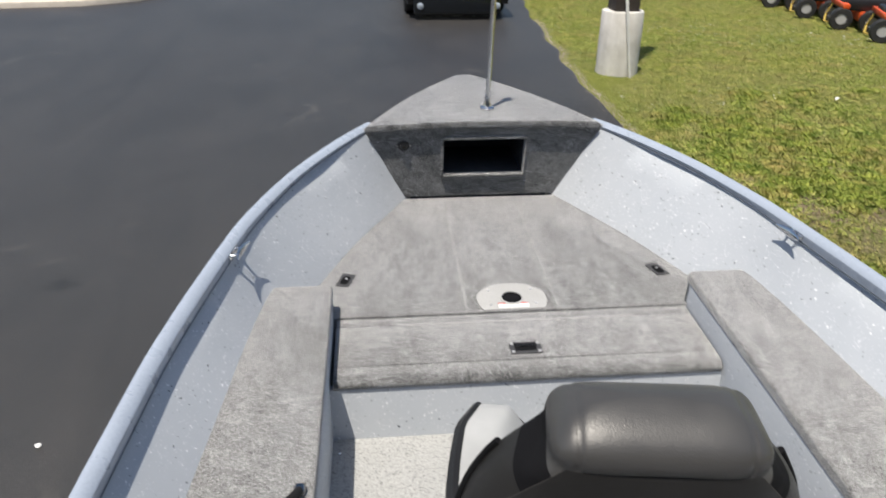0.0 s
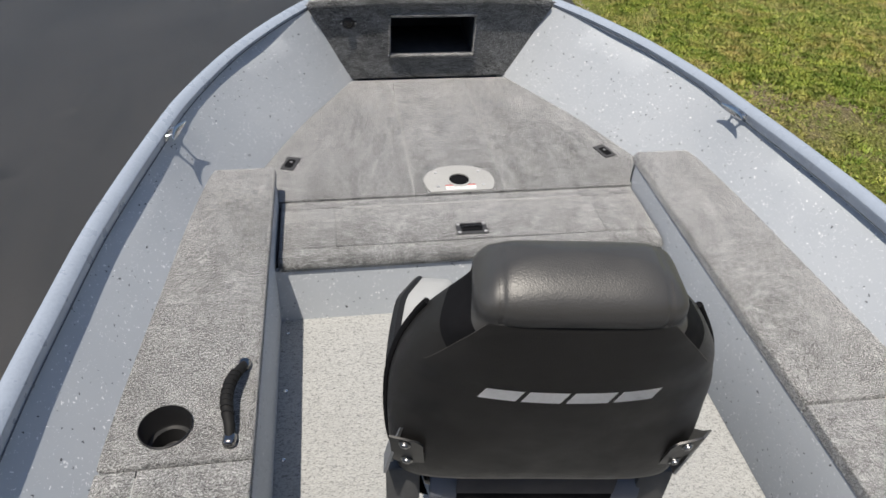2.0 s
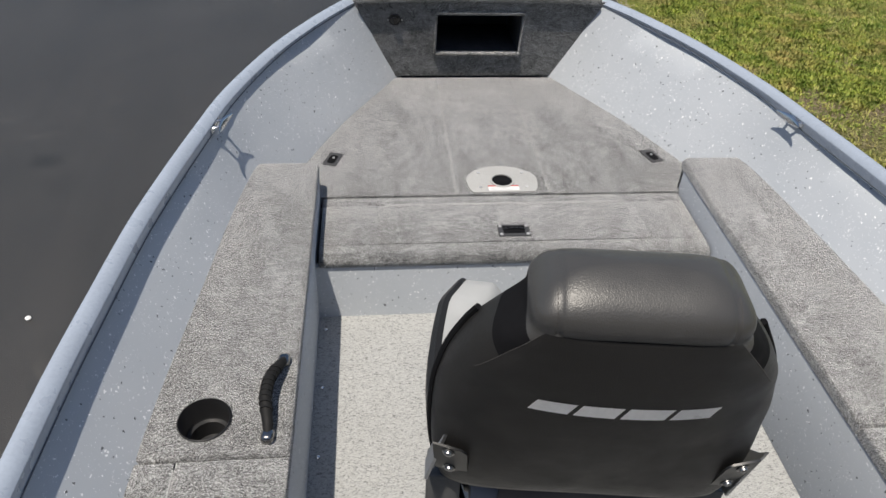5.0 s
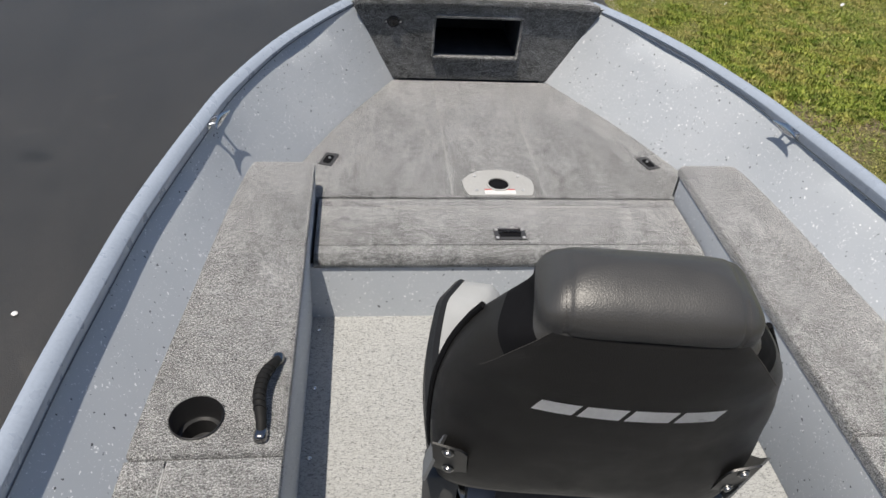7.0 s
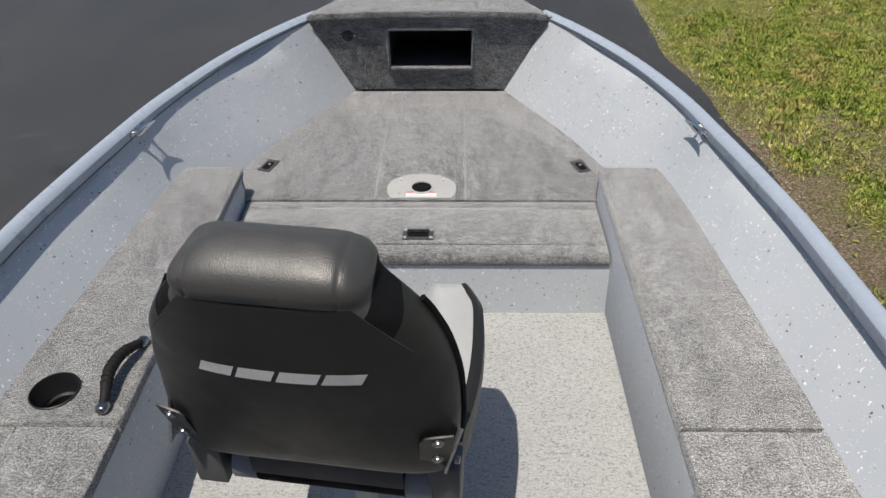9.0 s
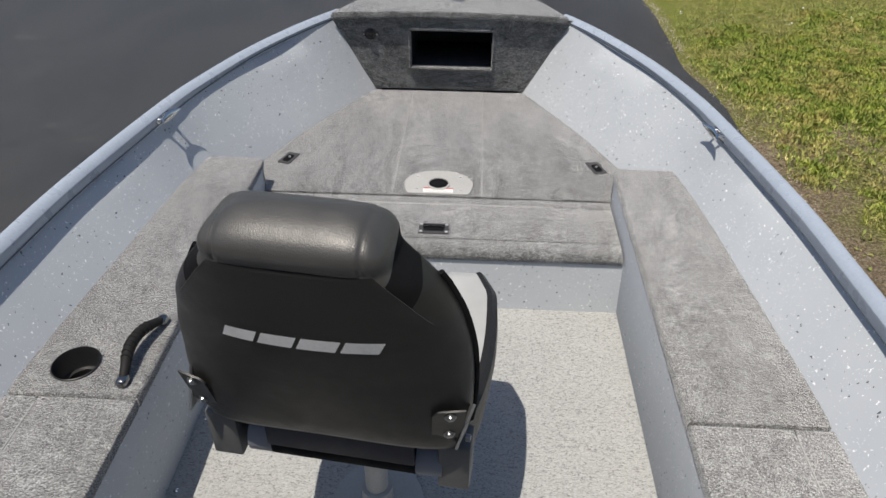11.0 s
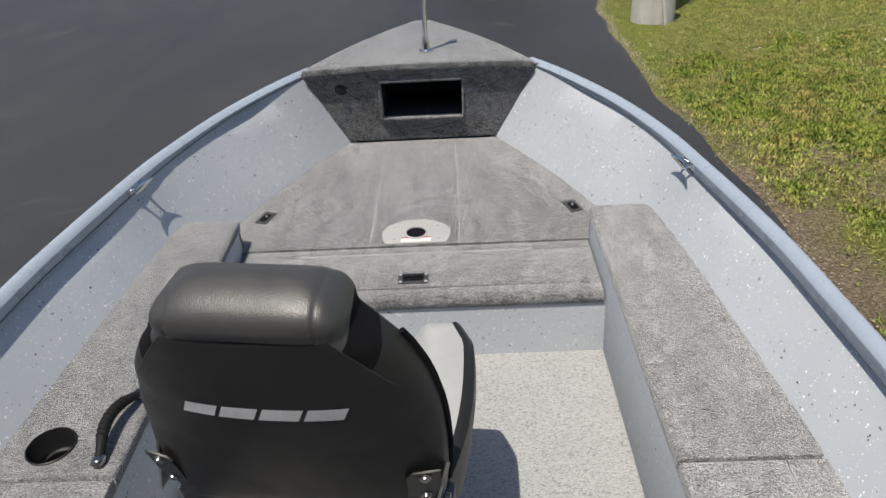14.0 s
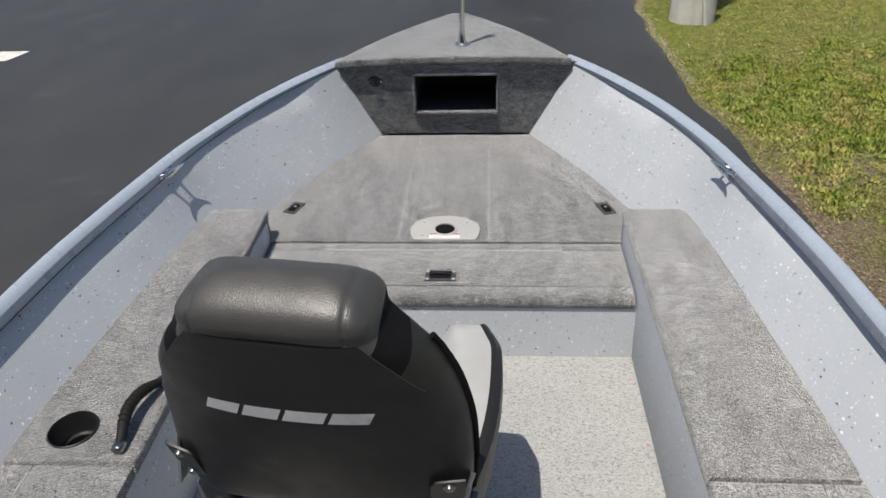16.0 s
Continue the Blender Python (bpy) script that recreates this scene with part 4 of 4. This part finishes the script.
def cushion_skin(u0, u1, nu, lift=0.0):
    return [[((u0 + (u1 - u0) * i / nu) * cushion_half(y), y, cushion_top(u0 + (u1 - u0) * i / nu, y) + lift) for i in range(nu + 1)]
            for y in [0.06 + 0.43 * k / 22 for k in range(23)]]


cushion = seat_part("cushion", strip(cushion_skin(-0.40, 0.40, 10)), SHADEVINYL, "charcoal seat cushion with pale bolsters")
for s in (-1, 1):
    seat_part("bolster", strip(cushion_skin(s * 0.40, s * 0.90, 9, 0.001)), PALEVINYL, "pale grey vinyl bolster", cushion)
    wall = []
    for y in [0.06 + 0.43 * k / 22 for k in range(23)]:
        hw, zt = cushion_half(y), cushion_top(0.9, y)
        wall.append([(s * 0.90 * hw, y, zt + 0.002), (s * 0.945 * hw, y, zt + 0.005), (s * 0.99 * hw, y, zt - 0.002), (s * hw, y, zt - 0.03), (s * (hw - 0.008), y, 0.175), (s * (hw - 0.05), y, 0.160)])
    seat_part("cushion_side", strip(wall), SHADEVINYL, "dark outer cushion wall", cushion)
seat_part("cushion_front", strip([[(0.93 * cushion_half(0.49) * u, 0.488, cushion_top(u, 0.489) - 0.004), (0.93 * cushion_half(0.49) * u, 0.492, 0.17)] for u in [-1 + i / 6 for i in range(13)]]), SHADEVINYL, "", cushion)
# hinges, bottom frame and pedestal
for s in (-1, 1):
    lie = Matrix.Translation((s * 0.185, -0.0075, 0.371)) @ pose(0, 0, 0, 13, 0, s * 15)
    plate_bm = prism([(-s * 0.023, -0.038), (s * 0.023, -0.038), (s * 0.023, 0.038), (-s * 0.015, 0.038), (-s * 0.023, 0.030)][::s], -0.003, 0.0)
    h = seat_part("hinge", turned(plate_bm, lie @ pose(0, 0, 0, 90, 0, 0)), HINGE, "dark metal seat hinge plate")
    for dz in (-0.025, 0.025):
        seat_part("hinge_bolt", turned(lathe([(0.0085, 0), (0.0085, 0.001), (0.006, 0.0015), (0.0055, 0.004), (0.003, 0.005), (0.0005, 0.0053)], 12), lie @ Matrix.Translation((s * 0.002, -0.0005, dz)) @ pose(0, 0, 0, 90, 0, 0)), BOLT, "", h)
    seat_part("hinge_arm", turned(prism([(-0.030, -0.046), (0.004, -0.050), (0.006, -0.005), (-0.006, 0.030), (-0.022, 0.046), (-0.030, 0.060)], -0.002, 0.002), Matrix.Translation((s * 0.206, 0.030, 0.356)) @ Matrix(((0, 0, 1, 0), (1, 0, 0, 0), (0, 1, 0, 0), (0, 0, 0, 1))) @ pose(0, 0, 0, 13, 0, 0)), GALV, "bright metal hinge arm", h)
    seat_part("hinge_pivot", turned(lathe([(0.006, -0.004), (0.006, 0.003), (0.003, 0.004), (0.001, 0.004)], 12), Matrix.Translation((s * 0.209, 0.036, 0.296)) @ pose(0, 0, 0, 0, 90, 0)), BOLT, "", h)
    seat_part("seat_bracket", box(s * 0.190 - 0.027, s * 0.190 + 0.024, 0.030, 0.080, 0.172, 0.275, 0.004), BRACKET, "black plastic corner bracket")
seat_part("seat_pan", box(-0.16, 0.16, 0.08, 0.44, 0.150, 0.180, 0.01), BLACK, "black seat pan")
seat_part("rear_flap", box(-0.112, 0.128, 0.020, 0.026, 0.228, 0.302, 0.002), NAVY, "dark navy flap below the backrest")
seat_part("rear_roll", tube([(-0.110, 0.062, 0.214), (0.128, 0.062, 0.214)], 0.037, 18), CLOTHSHADE, "black cloth roll behind the cushion")
for s in (-1, 1):
    seat_part("rear_patch", tube([((-0.150 if s < 0 else 0.128), 0.062, 0.214), ((-0.110 if s < 0 else 0.170), 0.062, 0.214)], 0.0365, 18), GREYVINYL, "grey vinyl end piece")
seat_part("post", tube([(0, 0.22, SOLE), (0, 0.22, 0.16)], 0.024, 20), PLATE, "pale metal pedestal post")
base = seat_part("pedestal_base", lathe([(0.098, SOLE), (0.098, SOLE + 0.006), (0.07, SOLE + 0.012), (0.035, SOLE + 0.02), (0.033, SOLE + 0.06), (0.026, SOLE + 0.062)], 32, None, (0, 0.22, 0)), PLATE, "round floor base plate")

# ---------------------------------------------------------------- things round the boat
pil = thing("lamp_post_base", pose(2.300, 8.92, -0.02), "pale round concrete lamp post base on the grass", "post base")
part("concrete_drum", lathe([(0.232, 0.0), (0.230, 0.3), (0.227, 0.66), (0.220, 0.675), (0.01, 0.68)], 40), CONCRETE, pil)
part("post_foot", box(-0.135, 0.135, -0.135, 0.135, 0.682, 0.96, 0.006), RUST, pil, "square brown steel post foot")
part("steel_post", box(-0.075, 0.075, -0.075, 0.075, 0.96, 4.2, 0.01), RUST, pil, "square brown steel post")
part("conduit", tube([(0.075, -0.262, 0.0), (0.0, -0.262, 0.45), (-0.055, -0.262, 0.78), (-0.07, -0.22, 1.0), (-0.07, -0.16, 1.3)], 0.017, 10), PVC, pil, "white conduit running up the drum")


def wheel(parent, x, y, r, w, rim_mat, name="wheel", k=0.63):
    wh = part(name, turned(lathe([(r * (k - .01), -w / 2), (r * .92, -w / 2), (r, -w * .36), (r, w * .36), (r * .92, w / 2), (r * (k - .01), w / 2)], 28, cap=False), pose(x, y, r, 0, 90, 0)), RUBBER, parent, "black tyre")
    part("rim", turned(lathe([(r * k, -w * .42), (r * k * .95, -w * .30), (r * .3, -w * .2), (r * .12, -w * .42), (r * .12, w * .42), (r * .3, w * .2), (r * k * .95, w * .30), (r * k, w * .42)], 24), pose(x, y, r, 0, 90, 0)), rim_mat, wh)
    return wh


car = thing("parked_car", pose(0.90, 12.55, 0.0), "black car parked nose-on on the asphalt", "car")
prof = [(-0.0, 0.22), (-0.06, 0.35), (-0.05, 0.55), (0.05, 0.70), (0.30, 0.80), (1.05, 0.92), (1.75, 1.38), (2.4, 1.46), (3.4, 1.38), (4.0, 0.98), (4.35, 0.92), (4.4, 0.40), (4.3, 0.22)]
secs = []
for x, k in ((-0.80, 0.92), (-0.76, 0.985), (-0.6, 1.0), (0.6, 1.0), (0.76, 0.985), (0.80, 0.92)):
    secs.append([(x * (1.0 if z < 0.95 else 0.86), 0.06 + y + (0.10 * (1 - k) if y < 0.1 else 0), 0.22 + (z - 0.22) * k) for y, z in prof])
part("body", rings(secs), CARPAINT, car, "glossy black car body")
part("bumper", box(-0.70, 0.66, -0.10, 0.08, 0.075, 0.44, 0.04, 3), CARPAINT, car)
part("grille", box(-0.42, 0.42, -0.012, 0.06, 0.48, 0.62, 0.02), BLACK, car)
for s in (-1, 1):
    part("fog_lamp", turned(lathe([(0.05, -0.02), (0.05, 0.015), (0.04, 0.022), (0.002, 0.026)], 18), Matrix.Translation((s * 0.60, -0.10, 0.215)) @ pose(0, 0, 0, 90, 0, 0)), LAMPGLASS, car, "small clear fog lamp")
    part("headlight", turned(box(-0.14, 0.14, -0.02, 0.08, -0.07, 0.07, 0.03, 3), Matrix.Translation((s * 0.60, 0.0, 0.58))), LAMPGLASS, car, "clear headlight")
    for y in (0.75, 3.4):
        wheel(car, s * 0.72, y, 0.31, 0.2, GALV)


def mower():
    mw = thing("riding_mower", pose(0, 0, 0), "orange and black riding mower on the grass", "mower", "row of mowers")
    part("cutting_deck", box(-0.55, 0.55, -0.10, 0.60, 0.10, 0.26, 0.05, 3), ORANGE, mw, "orange cutting deck")
    part("chassis", box(-0.28, 0.28, -0.75, 0.85, 0.26, 0.44, 0.03), BLACK, mw)
    part("fender", box(-0.52, 0.52, -0.75, -0.05, 0.46, 0.66, 0.08, 3), BLACK, mw, "black plastic fender")
    part("engine_cover", box(-0.30, 0.30, -1.0, -0.45, 0.44, 0.85, 0.07, 3), ORANGE, mw, "orange engine cover")
    part("seat_base", box(-0.25, 0.25, -0.40, 0.10, 0.64, 0.76, 0.05, 3), BLACK, mw)
    part("seat_back", box(-0.25, 0.25, -0.50, -0.38, 0.70, 1.15, 0.05, 3), BLACK, mw)
    part("front_bar", box(-0.46, 0.46, 0.78, 0.88, 0.30, 0.38, 0.02), ORANGE, mw, "orange front bar")
    part("hose", tube([(0.30, 0.86, 0.30), (0.34, 0.92, 0.12), (0.20, 0.95, 0.03), (-0.05, 0.92, 0.06)], 0.014, 8), YELLOW, mw, "yellow hose")
    for s in (-1, 1):
        wheel(mw, s * 0.46, -0.45, 0.27, 0.24, PLATE, k=0.46)
        wheel(mw, s * 0.40, 0.86, 0.16, 0.12, PLATE, "front_wheel", 0.48)
        part("control_bar", tube([(s * 0.30, 0.15, 0.5), (s * 0.30, 0.2, 0.95), (s * 0.12, 0.18, 1.0)], 0.016, 8), BLACK, mw)
    return mw


mow = mower()
mow.matrix_basis = pose(7.45, 10.45, -0.02, 0, 0, 66)
for k in range(1, 6):
    copy_thing(mow, pose(7.45 + 0.05 * k, 10.45 + 1.09 * k, -0.02, 0, 0, 66 + (k % 3) * 3))

# painted bay line and far kerb on the lot
line = part("lane_marking", prism([(-6.6, 7.55), (-4.55, 7.62), (-4.52, 7.98), (-6.6, 7.92)], 0.001, 0.004), LINEPAINT, None, "short worn white paint bar on the asphalt", False)
tagged(line, category="lane marking", kind="structure")
kerb = part("kerb", prism([(-16, 13.55), (-6.6, 13.95), (-5.4, 14.15), (-4.6, 14.75), (-4.3, 15.6), (-4.8, 15.6), (-5.1, 14.95), (-5.8, 14.5), (-16, 14.0)], -0.02, 0.10, 0.02), KERB, None, "pale concrete kerb beyond the asphalt")
tagged(kerb, category="kerb", kind="structure")

pebble = part("pebble", turned(lathe([(0.002, -0.006), (0.010, -0.003), (0.011, 0.002), (0.006, 0.006), (0.001, 0.007)], 10), pose(-1.646, 3.217, 0.005, 8, 5, 0)), WHITE, None, "small white pebble on the asphalt")
tagged(pebble, category="pebble")
scrap = part("paper_scrap", strip([[(4.05 + 0.02 * i, 7.50 + 0.02 * k, 0.012 + 0.012 * ((i * 2 + k * 3) % 3)) for i in range(3)] for k in range(3)]), WHITE, None, "crumpled white paper scrap on the lawn", False)
tagged(scrap, category="paper scrap")

# trailer that carries the boat
trailer = thing("boat_trailer", BOAT @ pose(0, -1.0, -0.36), "galvanised boat trailer under the hull", "trailer")
for s in (-1, 1):
    part("bunk", box(s * 0.42 - 0.05, s * 0.42 + 0.05, -2.1, 1.3, 0.02, 0.09, 0.01), CARPET, trailer)
    part("frame_rail", box(s * 0.55 - 0.03, s * 0.55 + 0.03, -2.0, 1.2, -0.10, -0.02, 0.006), GALV, trailer)
part("tongue", box(-0.04, 0.04, 0.8, 2.75, -0.10, -0.03, 0.006), GALV, trailer)
part("axle", box(-0.90, 0.90, -1.03, -0.97, -0.05, -0.01, 0.004), GALV, trailer)
for s in (-1, 1):
    tw = part("trailer_wheel", turned(lathe([(0.12, -0.06), (0.18, -0.06), (0.205, -0.04), (0.205, 0.04), (0.18, 0.06), (0.12, 0.06)], 24, cap=False), pose(s * 0.98, -1.0, 0.0, 0, 90, 0)), RUBBER, trailer, "black trailer tyre")
    part("rim", turned(lathe([(0.122, -0.05), (0.05, -0.02), (0.05, 0.02), (0.122, 0.05)], 20), pose(s * 0.98, -1.0, 0.0, 0, 90, 0)), GALV, tw)
for y in (-1.7, 0.3, 1.1):
    part("cross_member", box(-0.58, 0.58, y - 0.03, y + 0.03, -0.10, -0.03, 0.004), GALV, trailer)

# ---------------------------------------------------------------- lawn growth
def waves(x, y, seed):
    r = np.random.default_rng(seed)
    out = np.zeros_like(x)
    for k in range(9):
        fx, fy, p = r.uniform(-1, 1) * 1.1 * 1.45**k, r.uniform(-1, 1) * 1.1 * 1.45**k, r.uniform(0, 6.28)
        out += np.sin(fx * x + fy * y + p) / (1 + 0.25 * k)
    return out / 3.0


def blade_field(name, count, x_to, y_from, y_to, size, seed, material, label, leaf=False, keep=-0.35, slim=0.095):
    r = np.random.default_rng(seed)
    x, y = r.uniform(1.55, x_to, count), r.uniform(y_from, y_to, count)
    edge = np.array([lot_edge(v) for v in np.arange(y_from - 0.1, y_to + 0.2, 0.05)])
    e = np.interp(y, np.arange(y_from - 0.1, y_to + 0.2, 0.05), edge)
    thick = waves(x, y, 5 if leaf else 3)
    ok = (x > e + 0.02 + r.uniform(0, 0.16, count)) & (thick + r.normal(0, 0.35, count) > keep + 1.1 * np.exp(-(x - e) / (0.12 + 0.16 * np.clip((6.2 - y) / 1.5, 0, 1))))
    x, y, thick = x[ok], y[ok], thick[ok]
    k = len(x)
    a, h = r.uniform(0, 2 * pi, k), size * r.uniform(0.45, 1.25, k) * (1 + 0.25 * np.clip(thick, -1, 1))
    wd = h * (0.42 if leaf else slim)
    lean = r.uniform(0.8, 1.6, k) if leaf else r.uniform(0.35, 1.4, k)
    ca, sa = np.cos(a), np.sin(a)
    z0 = np.full(k, -0.021) + (h * r.uniform(0.1, 0.6, k) if leaf else 0)
    tipx, tipy, tipz = x + ca * h * np.sin(lean), y + sa * h * np.sin(lean), z0 + h * np.cos(lean)
    mid = 0.5
    mx, my, mz = x + ca * h * np.sin(lean) * mid * 0.8, y + sa * h * np.sin(lean) * mid * 0.8, z0 + h * np.cos(lean) * mid * 1.1
    v = np.empty((k, 4, 3))
    v[:, 0] = np.stack([x, y, z0], 1)
    v[:, 1] = np.stack([mx - sa * wd, my + ca * wd, mz], 1)
    v[:, 2] = np.stack([tipx, tipy, tipz], 1)
    v[:, 3] = np.stack([mx + sa * wd, my - ca * wd, mz], 1)
    me = bpy.data.meshes.new(name)
    me.vertices.add(4 * k)
    me.vertices.foreach_set("co", v.ravel())
    me.loops.add(4 * k)
    me.loops.foreach_set("vertex_index", np.arange(4 * k))
    me.polygons.add(k)
    me.polygons.foreach_set("loop_start", np.arange(k) * 4)
    me.update()
    me.validate()
    me.materials.append(material)
    return tagged(new(name, me), label, "grass", kind="stuff")


blade_field("grass", 380000, 5.4, 2.2, 7.4, 0.030, 21, BLADES, "short uneven sunlit lawn grass", keep=0.20, slim=0.085)
blade_field("grass", 560000, 9.0, 6.0, 16.0, 0.028, 22, BLADES, "short uneven sunlit lawn grass", keep=-1.2, slim=0.07)
blade_field("grass", 240000, 6.0, -5.8, 2.4, 0.036, 25, BLADES, "short uneven sunlit lawn grass", keep=0.0, slim=0.095)
blade_field("clover", 30000, 6.0, 2.2, 12.0, 0.017, 23, CLOVER, "low clover patches in the lawn", True, 0.15)
blade_field("flowers", 3600, 7.0, 7.4, 12.5, 0.015, 24, FLOWER, "small white clover flowers in the lawn", True, 0.35)



def tuft_field(name, count, x_to, y_from, y_to, size, seed, material, label):
    """Weedy clumps of broad blades, each clump a fan round its own root."""
    r = np.random.default_rng(seed)
    cx, cy = r.uniform(1.7, x_to, count), r.uniform(y_from, y_to, count)
    e = np.array([lot_edge(v) for v in cy])
    ok = (cx > e + 0.06) & (waves(cx * 2.2, cy * 2.2, 9) + r.normal(0, 0.22, count) > 0.38 + 0.03 * cy - 0.50 * np.clip(6.2 - cy, 0, 1) + 0.9 * np.exp(-(cx - e) / 0.25))
    cx, cy = cx[ok], cy[ok]
    per = 16
    k = len(cx) * per
    reach = np.repeat(r.uniform(0.010, 0.034, len(cx)), per)
    x, y = np.repeat(cx, per) + reach * r.normal(0, 1, k), np.repeat(cy, per) + reach * r.normal(0, 1, k)
    h = size * r.uniform(0.5, 1.3, k)
    a, lean, wd = r.uniform(0, 2 * pi, k), r.uniform(0.2, 1.25, k), h * r.uniform(0.07, 0.15, k)
    ca, sa, out = np.cos(a), np.sin(a), h * np.sin(lean)
    z0, up = np.full(k, -0.021), h * np.cos(lean)
    v = np.empty((k, 4, 3))
    v[:, 0] = np.stack([x, y, z0], 1)
    v[:, 1] = np.stack([x + ca * out * 0.45 - sa * wd, y + sa * out * 0.45 + ca * wd, z0 + up * 0.62], 1)
    v[:, 2] = np.stack([x + ca * out, y + sa * out, z0 + up], 1)
    v[:, 3] = np.stack([x + ca * out * 0.45 + sa * wd, y + sa * out * 0.45 - ca * wd, z0 + up * 0.62], 1)
    me = bpy.data.meshes.new(name)
    me.vertices.add(4 * k)
    me.vertices.foreach_set("co", v.ravel())
    me.loops.add(4 * k)
    me.loops.foreach_set("vertex_index", np.arange(4 * k))
    me.polygons.add(k)
    me.polygons.foreach_set("loop_start", np.arange(k) * 4)
    me.update()
    me.validate()
    me.materials.append(material)
    return tagged(new(name, me), label, "grass", kind="stuff")


tuft_field("weeds", 66000, 5.6, 2.4, 8.0, 0.032, 31, CLOVER, "bright green weedy clumps in the lawn")

# loose gravel along the edge of the asphalt
bm = bmesh.new()
for k in range(2200):
    y = random.uniform(6.6, 12.5) if k % 5 else random.uniform(2.5, 6.6)
    x, r = lot_edge(y) + random.gauss(0.05, 0.035), random.uniform(0.002, 0.0065)
    pts = [Vector((random.uniform(-1, 1), random.uniform(-1, 1), random.uniform(-0.6, 0.8))).normalized() * r * random.uniform(0.7, 1.2) for _ in range(6)]
    vs = [bm.verts.new((x + p.x, y + p.y, -0.008 + p.z + (0.01 if x < lot_edge(y) else 0))) for p in
          (Vector((r, 0, 0)), Vector((-r, 0.2 * r, 0)), Vector((0, r * 1.2, 0)), Vector((0.1 * r, -r, 0)), Vector((0.1 * r, 0, r * 0.8)), Vector((0, 0, -r * 0.7)))]
    for f in ((0, 2, 4), (2, 1, 4), (1, 3, 4), (3, 0, 4), (2, 0, 5), (1, 2, 5), (3, 1, 5), (0, 3, 5)):
        bm.faces.new([vs[i] for i in f])
grit = part("edge_gravel", bm, GRAVEL, None, "loose tan gravel along the asphalt edge", False)
tagged(grit, category="gravel", kind="stuff")
